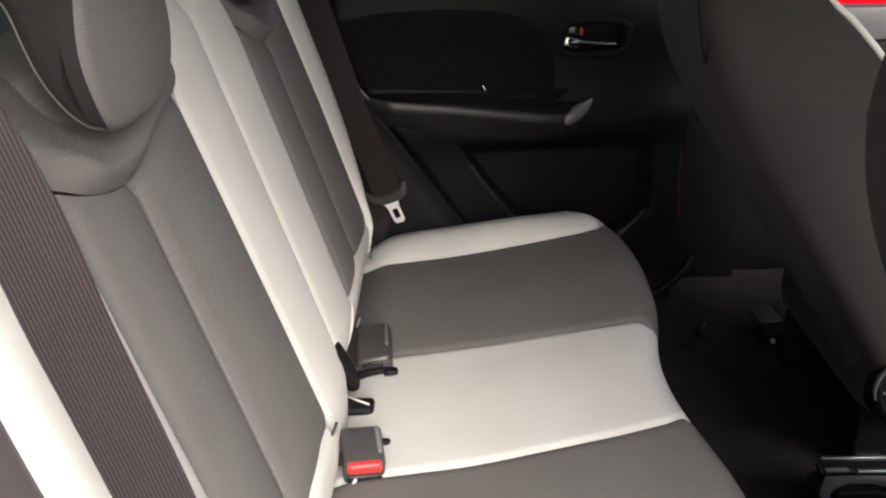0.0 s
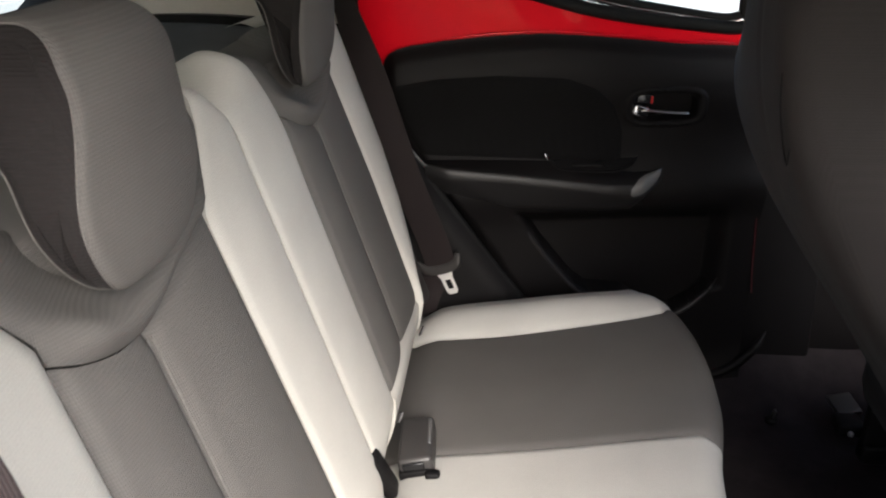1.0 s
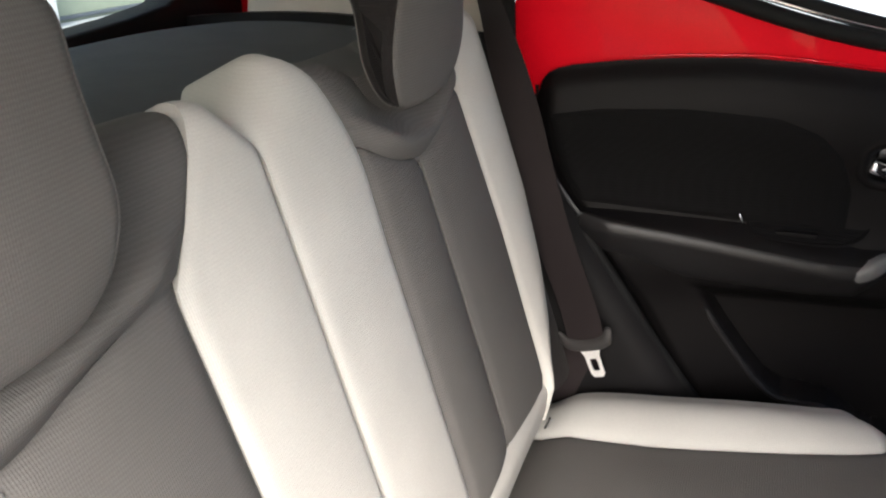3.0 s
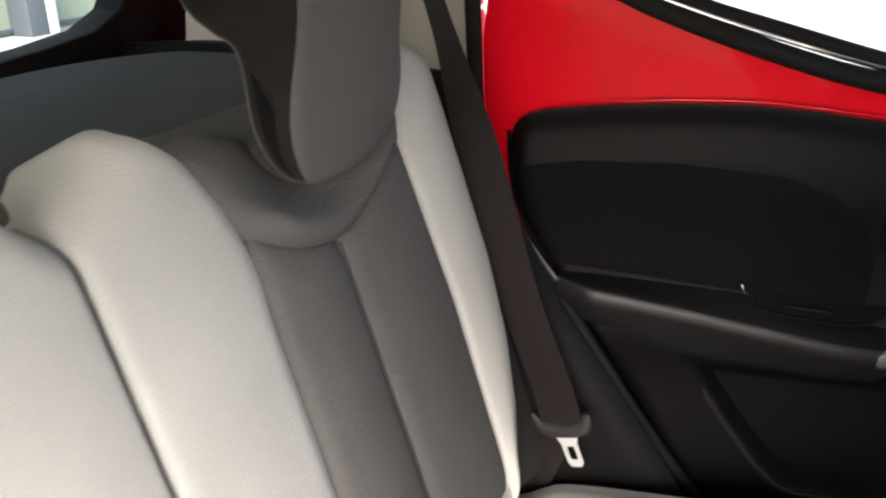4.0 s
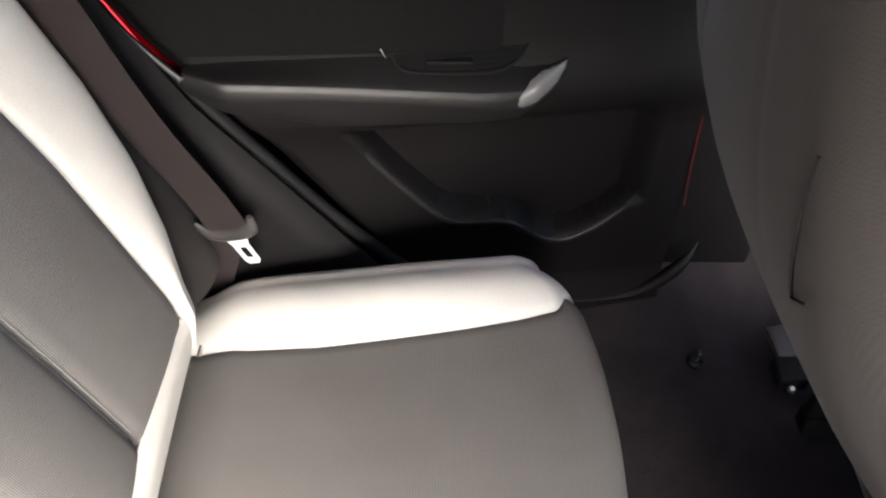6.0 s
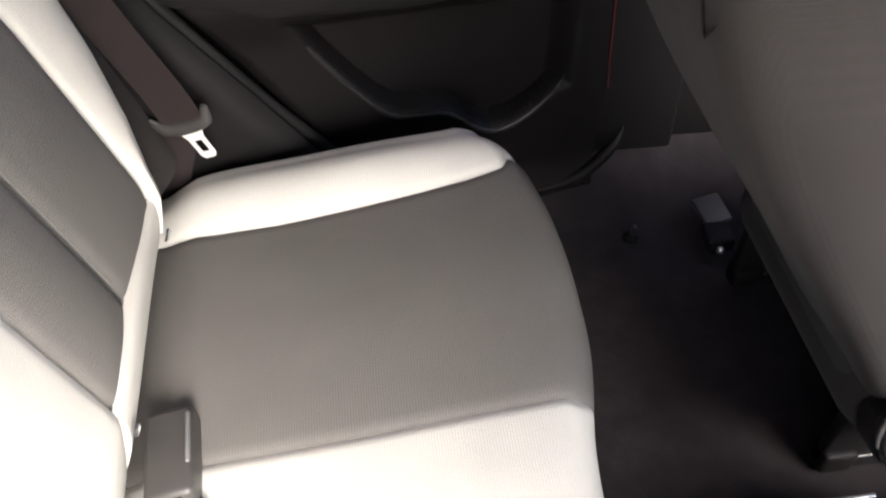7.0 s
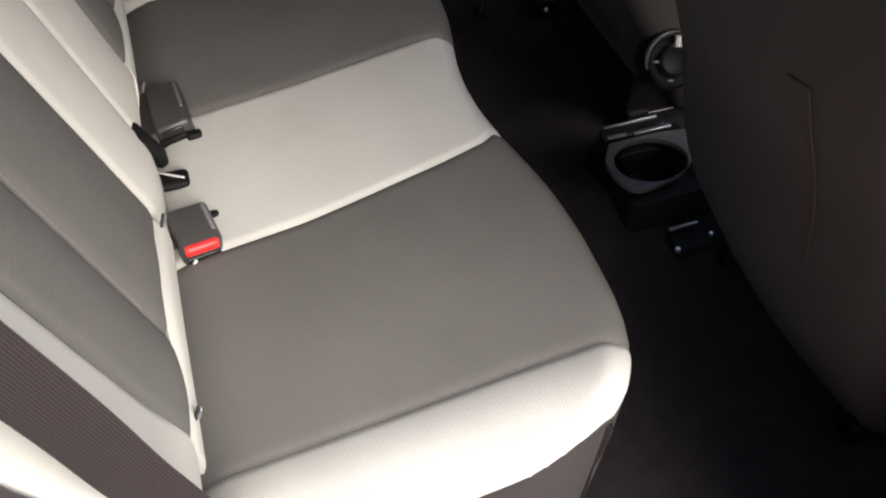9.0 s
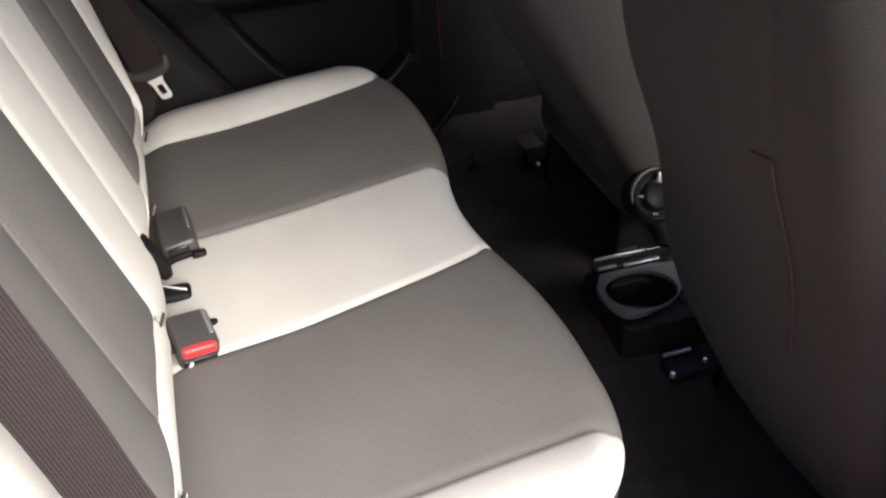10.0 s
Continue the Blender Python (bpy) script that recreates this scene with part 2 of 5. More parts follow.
def ribbon(points, width, thick, across, name="webbing"):
    """A woven strap along points; across: its width direction at each point."""
    verts, faces = [], []
    pts = [Vector(p) for p in points]
    for i, p in enumerate(pts):
        d = (pts[min(i + 1, len(pts) - 1)] - pts[max(i - 1, 0)]).normalized()
        s = Vector(across[i] if isinstance(across[0], (tuple, list, Vector)) else across)
        s = (s - d * s.dot(d)).normalized()
        n = d.cross(s).normalized()
        for a, b in ((-1, -0.6), (-0.92, -1), (0.92, -1), (1, -0.6), (1, 0.6), (0.92, 1), (-0.92, 1), (-1, 0.6)):
            verts.append(p + s * (a * width / 2) + n * (b * thick / 2))
    for i in range(len(pts) - 1):
        for k in range(8):
            faces.append((i * 8 + k, i * 8 + (k + 1) % 8, (i + 1) * 8 + (k + 1) % 8, (i + 1) * 8 + k))
    faces += [tuple(range(7, -1, -1)), tuple(range((len(pts) - 1) * 8, len(pts) * 8))]
    return smooth_by_angle(mesh(name, verts, faces), 35)


def lathe(profile, centre, axis, name="turned", sides=32):
    """A turned part: profile of (radius, height) along axis."""
    z = Vector(axis).normalized()
    x = z.orthogonal().normalized()
    y = z.cross(x)
    c = Vector(centre)
    verts, faces, n = [], [], len(profile)
    for k in range(sides):
        q = 2 * math.pi * k / sides
        for r, h in profile:
            verts.append(c + (x * math.cos(q) + y * math.sin(q)) * r + z * h)
    for k in range(sides):
        for i in range(n - 1):
            a, b = k * n + i, ((k + 1) % sides) * n + i
            faces.append((a, b, b + 1, a + 1))
    bm = bmesh.new()
    bm.from_mesh(mesh(name, verts, faces))
    bmesh.ops.remove_doubles(bm, verts=bm.verts, dist=1e-6)
    bmesh.ops.recalc_face_normals(bm, faces=bm.faces)
    me = bpy.data.meshes.new(name)
    bm.to_mesh(me)
    bm.free()
    return smooth_by_angle(me, 35)


def between(x, xs, ys):
    return float(np.interp(x, xs, ys))


def bell(d, w):
    return math.exp(-(d / w) ** 2)


# ---- the car's shell: floor, sides, roof, openings ----
MID = 0.58                      # the car's centre line, across
def step(t):
    t = min(1.0, max(0.0, t))
    return t * t * (3 - 2 * t)


def door_y(x, off=0.0):
    """The far door's inner face; the cabin widens slightly towards the front."""
    return 1.285 + 0.145 * (x + 0.09) + off


def along_x(y):
    return lambda a, b, d: (a, y + d, b)


def on_door(off):
    return lambda a, b, d: (a, door_y(a, off) + d, b)


def across_y(x):
    return lambda a, b, d: (x + d, a, b)


def flat_z(z):
    return lambda a, b, d: (a, b, z + d)


def setting(name, me, mat, label="", category="", holder=None):
    return tagged(part(name, me, mat, holder), label, category, kind="structure")


# ground and surroundings
setting("ground", slab([(-40, -40), (40, -40), (40, 40), (-40, 40)], flat_z(-0.3), 0.05), M_GROUND, "pale concrete ground round the car", "ground")
setting("backdrop", slab([(-9, -0.25), (9, -0.25), (9, 5), (-9, 5)], across_y(-5.2), 0.2), M_RENDER, "pale green painted wall behind the car", "wall")


def column(y):
    ob = thing("wall_pillar", "slate grey and white post standing on a pale ledge", "pillar", (-4.9, y, 0.2), "pillars of the building")
    part("shaft", box((-4.9, y + 0.04, 2.42), (0.2, 0.17, 4.44), 0.01), M_SLATE, ob, "slate grey shaft")
    part("side_strip", box((-4.88, y + 0.175, 2.42), (0.16, 0.095, 4.44), 0.008), M_WHITE, ob, "white strip")


setting("backdrop_ledge", box((-4.75, 1.0, -0.03), (0.7, 17.0, 0.46), 0.02), M_WHITE, "pale ledge along the foot of the wall", "ledge")
setting("backdrop_joint", box((-4.99, 1.0, 0.235), (0.03, 17.0, 0.03), 0.004), M_SLATE, "grey joint above the ledge", "joint")


for yy in (-3.0, 0.9, 4.75, 8.6):
    column(yy)

# floor pan with carpet, raised a little along the middle
def floor_at(u, v):
    x, y = -0.95 + 2.95 * u, -0.12 + 1.55 * v
    z = 0.085 + 0.045 * bell(y - MID, 0.13) + 0.06 * (1 / (1 + math.exp((x - 0.33) * 60)))
    z += 0.003 * noise.noise(Vector((x * 14, y * 14, 0)))
    z += 0.05 * max(0.0, (abs(y - 0.62) - 0.66) / 0.1)
    return (x, y, z)
setting("floor", shell(floor_at, np.linspace(0, 1, 120), np.linspace(0, 1, 70), 0.03), M_CARPET, "black carpeted car floor", "floor")


def side_frame(sign):
    """The parts of one body side that close the cabin; sign +1: far side."""
    y0 = 1.40 if sign > 0 else -0.20
    lab = "red car body side"
    suf = "left" if sign > 0 else "right"
    setting("wall_sill_" + suf, box((0.8, y0, -0.085), (2.2, 0.08, 0.33), 0.02), M_RED, lab, "car sill")
    setting("wall_rear_quarter_" + suf, slab([(-0.76, -0.249), (-0.3, -0.249), (-0.02, -0.1), (-0.02, 0.42), (-0.16, 0.62), (-0.2, 0.975), (-0.76, 0.95)], along_x(y0 + 0.01 * sign), 0.04 * sign, bevel=0.005), M_RED, lab, "car body")
    setting("wall_pillar_c_" + suf, slab([(-0.74, 0.955), (-0.2, 0.98), (-0.24, 1.12), (-0.1, 1.4), (-0.6, 1.42), (-0.74, 1.3)], along_x(y0), 0.05 * sign, bevel=0.005), M_RED, lab, "car body")
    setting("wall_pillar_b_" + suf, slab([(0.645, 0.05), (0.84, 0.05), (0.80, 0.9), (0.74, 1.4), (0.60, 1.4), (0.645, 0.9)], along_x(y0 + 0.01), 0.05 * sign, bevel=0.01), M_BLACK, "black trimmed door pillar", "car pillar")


side_frame(1)
side_frame(-1)
setting("ceiling", slab([(-0.75, -0.18), (1.45, -0.18), (1.45, 1.42), (-0.75, 1.42)], flat_z(1.40), 0.03), M_HEAD, "pale cloth headliner", "ceiling")
setting("wall_roof", slab([(-0.8, -0.22), (1.5, -0.22), (1.5, 1.46), (-0.8, 1.46)], flat_z(1.434), 0.015), M_RED, "red car roof", "roof")
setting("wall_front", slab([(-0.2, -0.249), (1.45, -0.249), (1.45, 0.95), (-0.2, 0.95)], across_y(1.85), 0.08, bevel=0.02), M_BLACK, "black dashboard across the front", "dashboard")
# near front door, unseen: added closed, below its window, to block light
setting("wall_unseen_door_near", slab([(0.77, -0.1), (1.9, -0.1), (1.9, 0.84), (0.77, 0.84)], along_x(-0.24), 0.06, bevel=0.01), M_SOFT, "unseen front door added to keep light off the far seat", "door trim")
# far front door: red frame with a lower trim panel
setting("wall_front_door", slab([(0.77, 0.0), (1.9, 0.0), (1.9, 0.715), (0.77, 0.715)], along_x(1.432), 0.05, bevel=0.004), M_SOFT, "black front door trim", "door trim")
# sheen along the top of the trim, put into a grey band
setting("wall_front_door_sheen", slab([(0.77, 0.718), (1.9, 0.718), (1.9, 0.788), (0.77, 0.788)], along_x(1.430), 0.05, bevel=0.004), M_GREY, "grey band for the sheen along the front door trim", "door trim")
setting("wall_front_door_sash", slab([(0.77, 0.792), (1.9, 0.792), (1.9, 0.828), (0.77, 0.828)], along_x(1.442), 0.04, bevel=0.004), M_RED, "red painted front door sash", "door sash")
setting("wall_front_door_seal", slab([(0.77, 0.832), (1.9, 0.832), (1.9, 0.85), (0.77, 0.85)], along_x(1.438), 0.04, bevel=0.004), M_RUBBER, "black rubber front window seal", "window seal")

# unseen roof rail above the near door opening, added to shade the upper backrests
setting("wall_shade_rail_right", slab([(-0.72, 1.24), (-0.1, 1.255), (0.6, 1.27), (1.5, 1.26), (1.5, 1.398), (-0.72, 1.398)], along_x(-0.20), 0.14, bevel=0.02), M_HEAD, "unseen pale roof rail added to shade the upper backrests", "roof rail")

# tailgate with its window
hatch_in = [(-0.02, 0.95), (0.3, 0.925), (0.6, 0.92), (0.9, 0.925), (1.10, 0.937), (1.2, 0.948), (1.26, 0.972), (1.29, 1.02), (1.27, 1.25), (1.2, 1.32), (0.58, 1.34), (-0.05, 1.32), (-0.12, 1.25), (-0.14, 1.02)]
hatch_out = [(-0.2, 0.72), (0.3, 0.7), (0.6, 0.7), (0.9, 0.7), (1.1, 0.7), (1.3, 0.72), (1.4, 0.75), (1.46, 0.9), (1.46, 1.3), (1.4, 1.44), (0.58, 1.46), (-0.2, 1.44), (-0.3, 1.3), (-0.3, 0.9)]
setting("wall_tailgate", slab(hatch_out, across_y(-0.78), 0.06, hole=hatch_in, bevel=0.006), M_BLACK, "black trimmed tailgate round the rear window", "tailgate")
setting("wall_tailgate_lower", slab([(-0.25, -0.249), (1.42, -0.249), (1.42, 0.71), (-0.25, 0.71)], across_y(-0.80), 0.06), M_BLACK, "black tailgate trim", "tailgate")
rear_glass = setting("window_rear", slab([(-0.15, 0.91), (1.31, 0.91), (1.31, 1.35), (-0.15, 1.35)], across_y(-0.775), 0.004), M_GLASS, "clear rear window glass", "window")
rear_glass.visible_shadow = False


# far inner side: wheel-arch trim, rear pillar trim
def arch_trim(u, v):
    """Black moulded trim between the bench and the door, swelling over the wheel."""
    s = u
    z = between(s, (0, 0.25, 0.5, 0.75, 1), (0.92, 0.74, 0.60, 0.42, 0.16))
    xr = between(s, (0, 0.25, 0.5, 0.75, 1), (-0.155, -0.083, -0.008, 0.125, 0.31))
    x = xr - (1 - v) * 0.6
    y = 1.262 - 0.03 * v - 0.035 * math.sin(math.pi * min(1, v * 1.05)) * s + 0.02 * bell(1 - v, 0.03)
    return (x, y, z + 0.02 * math.sin(math.pi * v))
setting("trim_wheel_arch", shell(arch_trim, np.linspace(0, 1, 30), 1 - (1 - np.linspace(0, 1, 24)) ** 1.6, -0.02), M_BLACK, "black moulded wheel-arch trim beside the bench", "side trim")


def near_trim(u, v):
    """Moulded trim between the near backrest's edge and the doorway, its edge tucked behind the seat cloth."""
    z = 0.30 + 0.66 * u
    y = between(z, (0.3, 0.6, 0.69, 0.75, 0.96), (-0.010, -0.013, -0.022, -0.018, 0.004)) - 0.15 * max(0.0, (v - 0.25) / 0.75)
    x = -0.1365 - (z - 0.9) * 0.303 - 0.05 * (1 - step(v / 0.3)) + 0.006 + 0.05 * max(0.0, v - 0.25) * (0.4 + max(0.0, 0.7 - z))
    return (x, y, z)
setting("trim_wheel_arch_right", shell(near_trim, np.linspace(0, 1, 30), np.concatenate([np.linspace(0, 0.3, 10), np.linspace(0.36, 1, 12)]), 0.008), M_MAUVE, "brown-grey moulded wheel-arch trim by the open doorway", "side trim")
setting("trim_pillar", slab([(-0.615, 0.90), (-0.152, 0.90), (-0.152, 1.02), (-0.17, 1.12), (-0.1, 1.38), (-0.5, 1.38), (-0.58, 1.15)], along_x(1.262), 0.02, bevel=0.005), M_BEIGE, "beige plastic rear pillar trim", "pillar trim")
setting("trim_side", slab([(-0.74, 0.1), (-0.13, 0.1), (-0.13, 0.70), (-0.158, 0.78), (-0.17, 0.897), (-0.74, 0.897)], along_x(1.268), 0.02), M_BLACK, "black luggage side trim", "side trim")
setting("trim_side_right", slab([(-0.74, 0.1), (-0.16, 0.1), (-0.2, 0.9), (-0.5, 1.38), (-0.74, 1.3)], along_x(-0.10), 0.02), M_BEIGE, "beige side trim", "side trim")

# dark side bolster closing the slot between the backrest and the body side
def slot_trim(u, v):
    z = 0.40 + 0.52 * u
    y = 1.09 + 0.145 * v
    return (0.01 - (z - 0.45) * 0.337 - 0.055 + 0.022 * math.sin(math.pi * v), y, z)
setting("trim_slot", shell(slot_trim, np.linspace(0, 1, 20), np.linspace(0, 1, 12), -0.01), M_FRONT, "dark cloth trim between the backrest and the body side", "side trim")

# parcel shelf behind the backrests
def shelf_at(u, v):
    y = -0.06 + 1.31 * v
    back = -0.73 + 0.09 * max(0, (abs(y - MID) - 0.45) / 0.22) ** 2
    x = -0.30 + (back + 0.30) * u
    return (x, y, 0.9 + 0.008 * math.sin(math.pi * u) - 0.02 * max(0, u - 0.9) / 0.1)
shelf = thing("parcel_shelf", "dark grey felt parcel shelf behind the rear seats", "parcel shelf", (-0.5, MID, 0.88))
part("board", shell(shelf_at, np.linspace(0, 1, 20), np.linspace(0, 1, 40), 0.018), M_SHELF, shelf)
part("edge_binding", tube([Vector(shelf_at(1, v)) + Vector((0.004, 0, 0.003)) for v in np.linspace(0, 1, 40)], 0.0045, sides=8), M_MAUVE, shelf, "brown-grey bound rear edge")


# ---- far rear door ----
TOP_X = (-0.099, -0.095, -0.087, -0.072, -0.05, 0.018, 0.117, 0.2, 0.27, 0.37, 0.47, 0.62)
TOP_Z = (0.832, 0.847, 0.858, 0.867, 0.873, 0.882, 0.889, 0.891, 0.887, 0.877, 0.866, 0.858)
REAR_Z = (0.1, 0.3, 0.49, 0.638, 0.70, 0.743, 0.80, 0.856)
REAR_X = (0.30, 0.19, 0.075, -0.028, -0.068, -0.088, -0.096, -0.099)


def panel_top(x):
    return between(x, TOP_X, TOP_Z)


def panel_rear(z):
    return between(z, REAR_Z, REAR_X)


LIP = [(0.165, 0.52), (0.185, 0.487), (0.208, 0.452), (0.245, 0.402), (0.283, 0.356), (0.315, 0.334), (0.35, 0.330), (0.39, 0.324), (0.415, 0.308), (0.44, 0.287), (0.472, 0.272), (0.505, 0.276), (0.545, 0.300), (0.58, 0.335), (0.60, 0.372)]


def lip_z(x):
    return between(x, [p[0] for p in LIP[:-1]], [p[1] for p in LIP[:-1]])


def panel_depth(x, z):
    """How far the door trim stands into the cabin from the door's face."""
    d = 0.010
    fall = panel_top(x) - z
    d += 0.012 * step(fall / 0.03) - 0.004
    d += 0.013 * step(fall / 0.07) * (1 - step((fall - 0.085) / 0.09))
    inside = step((x - panel_rear(z)) / 0.025)
    d *= 0.3 + 0.7 * inside
    if 0.15 < x < 0.632 and z < 0.545:
        hollow = step((z - lip_z(x)) / 0.014) * step((0.545 - z) / 0.05) * step((x - 0.15) / 0.02) * step((0.615 - x) / 0.05)
        d -= 0.045 * hollow
    hx, hz = (x - 0.447) / 0.070, (z - 0.749) / 0.034
    r = (abs(hx) ** 3.5 + abs(hz) ** 3.5) ** (1 / 3.5)
    d -= 0.028 * step((1.0 - r) / 0.18)
    d += 0.004 * bell(r - 1.06, 0.06)
    low = step((0.2 - z) / 0.1)
    d += 0.02 * low
    # swell carrying the arm rest
    d += 0.018 * bell(z - 0.575, 0.05) * inside
    return d


def door_panel(u, v):
    z0 = 0.1 + 0.77 * v
    x0 = panel_rear(z0)
    x = x0 + (0.668 - x0) * u
    z = 0.1 + (panel_top(x) - 0.1) * v
    return (x, door_y(x) - panel_depth(x, z), z)


door = thing("door_1", "closed red rear car door with black inner trim", "car door", (0.25, 1.36, 0.1), kind="structure")
part("trim_panel", shell(door_panel, np.union1d(np.linspace(0, 1, 170), np.linspace(0.59, 0.83, 80)), np.union1d(np.linspace(0, 1, 160), np.linspace(0.77, 0.91, 60)), -0.006), M_SOFT, door, "charcoal moulded door trim")

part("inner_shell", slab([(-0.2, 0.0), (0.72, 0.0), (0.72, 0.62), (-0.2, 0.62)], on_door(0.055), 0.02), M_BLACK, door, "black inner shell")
sash_out = [(0.66, 0.60), (0.36, 0.585), (0.2, 0.575), (0.08, 0.57), (-0.045, 0.60), (-0.10, 0.72), (-0.128, 0.80), (-0.142, 0.88), (-0.145, 0.96), (-0.135, 1.06), (-0.08, 1.2), (0.02, 1.32), (0.2, 1.40), (0.45, 1.42), (0.66, 1.42), (0.68, 1.0)]
win_low = [(-0.07, 1.075), (0.033, 1.017), (0.10, 0.989), (0.171, 0.964), (0.235, 0.944), (0.30, 0.927), (0.38, 0.912), (0.467, 0.901), (0.53, 0.893), (0.575, 0.889), (0.60, 0.894), (0.612, 0.912)]
win_top = [(0.60, 1.32), (0.55, 1.35), (0.3, 1.34), (0.1, 1.26), (-0.02, 1.16)]
WIN = win_low + win_top
hole = [(0.60, 0.895), (0.5, 0.897), (0.42, 0.906), (0.34, 0.919), (0.26, 0.938), (0.19, 0.958), (0.12, 0.982), (0.05, 1.01), (-0.02, 1.045), (-0.072, 1.08), (-0.05, 1.13), (-0.01, 1.2), (0.1, 1.26), (0.3, 1.34), (0.55, 1.35), (0.608, 1.1)]
part("sash", slab(sash_out, on_door(0.006), 0.04, hole=hole, bevel=0.004), M_RED, door, "glossy red painted metal sash")


part("sash_lip", tube([(x, door_y(x) - 0.004, panel_top(x) + 0.004) for x in np.linspace(0.02, 0.62, 40)], [0.0019 * min(1.0, 0.2 + k / 8, 0.2 + (39 - k) / 8) for k in range(40)], sides=8, up=(0, 1, 0)), M_LACQUER, door, "glossy rolled lower edge of the red sash")


def win_loop(inset, off):
    c = (0.3, 1.12)
    pts = []
    for x, z in WIN:
        dx, dz = c[0] - x, c[1] - z
        n = math.hypot(dx, dz)
        pts.append(Vector((x + dx / n * inset, door_y(x, off), z + dz / n * inset)))
    pts = curve_through(pts + [pts[0]], 6)[:-1]
    return pts


part("window_seal", tube(win_loop(0.004, 0.004), 0.013, sides=10, closed=True, up=(0, 1, 0)), M_RUBBER, door, "black rubber window seal")
part("inner_seal", tube(win_loop(0.03, 0.012), 0.010, sides=10, closed=True, up=(0, 1, 0)), M_RUBBER, door, "black rubber glass run")
part("bright_strip", tube(win_loop(0.0215, 0.004), 0.0035, sides=8, closed=True, up=(0, 1, 0)), M_CHROME, door, "bright strip along the window")
glass = part("glass", slab([(-0.06, 1.05), (0.05, 0.99), (0.2, 0.93), (0.4, 0.89), (0.62, 0.88), (0.62, 1.36), (0.1, 1.30), (-0.04, 1.18)], on_door(0.03), 0.004), M_GLASS, door, "clear window glass")
glass.visible_shadow = False


# cloth insert, a shallow pad let into the trim
def insert_at(u, v):
    zt = lambda x: between(x, (-0.09, 0.0, 0.12, 0.25, 0.31, 0.345, 0.365, 0.40), (0.80, 0.815, 0.82, 0.812, 0.79, 0.755, 0.70, 0.66))
    x0 = panel_rear(0.66 + 0.14 * v) + 0.012
    x = x0 + (0.372 - x0) * u
    zb = between(x, (-0.02, 0.37), (0.662, 0.636))
    z = zb + (zt(x) - zb) * v
    e = min(u, 1 - u, v, 1 - v)
    return (x, door_y(x) - panel_depth(x, z) - 0.005 * step(e / 0.05) - 0.001, z)
part("cloth_insert", shell(insert_at, spaced(40), spaced(24), -0.004), M_INSERT, door, "black cloth door insert")


# arm rest: a ledge that swells out of the trim, its corner highlight in pale colour
def arm_section(x, q, grow=0.0):
    """Arm rest's outline at x: a sloping top, a rounded edge, and a face running back under."""
    t = (x + 0.02) / 0.472
    ztop = between(t, (0, 0.5, 0.85, 1), (0.658, 0.655, 0.634, 0.622))
    zedge = between(t, (0, 0.38, 0.76, 0.88, 1), (0.642, 0.621, 0.596, 0.592, 0.618))
    zbot = between(t, (0, 0.35, 0.75, 0.88, 1), (0.585, 0.54, 0.528, 0.53, 0.575))
    out = 0.056 * between(t, (0, 0.1, 0.8, 0.92, 1), (0.6, 0.95, 1.0, 0.92, 0.5)) + grow
    ctrl = [(0.0, ztop), (out * 0.45, ztop - (ztop - zedge) * 0.38), (out * 0.88, zedge + 0.008), (out, zedge - 0.006), (out * 0.93, zedge - 0.022), (out * 0.55, zbot + 0.012), (0.0, zbot)]
    s = q * (len(ctrl) - 1)
    k = min(int(s), len(ctrl) - 2)
    f = s - k
    p = [ctrl[max(0, k - 1)], ctrl[k], ctrl[k + 1], ctrl[min(len(ctrl) - 1, k + 2)]]
    cr = lambda a, b, c, d: 0.5 * (2 * b + (c - a) * f + (2 * a - 5 * b + 4 * c - d) * f * f + (3 * b - a - 3 * c + d) * f ** 3)
    return (x, door_y(x) - 0.010 - cr(*[w[0] for w in p]), cr(*[w[1] for w in p]))


# lit face and shaded top of the ledge told apart by colour
arm = part("arm_rest", shell(lambda u, v: arm_section(-0.02 + 0.472 * u, 0.36 + 0.64 * v), np.linspace(0, 1, 50), np.linspace(0, 1, 24), -0.006), M_ARM, door, "charcoal padded arm rest")
part("arm_rest_top", shell(lambda u, v: arm_section(-0.02 + 0.472 * u, 0.36 * v), np.linspace(0, 1, 50), np.linspace(0, 1, 14), -0.006), M_SOFT, arm, "arm rest top, blackened in colour for its shade")
def tip_at(u, v):
    """Rounded patch that paints the highlight on the arm rest's front corner."""
    half = (1 - abs(2 * u - 1) ** 2.6) ** (1 / 2.6)
    w = 0.5 + (v - 0.5) * half
    return arm_section(0.382 + 0.016 * (1 - w) + 0.060 * u, 0.24 + 0.42 * w, 0.0018 * math.sin(math.pi * v) * half)


part("arm_rest_highlight", shell(tip_at, np.linspace(0, 1, 16), np.linspace(0, 1, 18), -0.003), M_TIP, arm, "pale patch for the highlight on the arm rest corner")
cup = [(0.216, 0.662), (0.25, 0.667), (0.32, 0.664), (0.385, 0.657), (0.402, 0.648), (0.39, 0.632), (0.36, 0.622), (0.30, 0.623), (0.243, 0.629), (0.226, 0.645)]
cup_out = [(p.x, p.z) for p in curve_through([Vector((x, 0, z)) for x, z in cup + cup[:1]], 5)[:-1]]
cup_in = [(0.31 + (x - 0.31) * 0.95, 0.645 + (z - 0.645) * 0.86) for x, z in cup_out]
part("pull_cup", slab(cup_out, lambda a, b, d: (a, door_y(a) - 0.012 - (0.660 - b) * 1.05 + d, b + 0.002), 0.006, hole=cup_in, bevel=0.001), M_SOFT, arm, "black pull-cup rim")
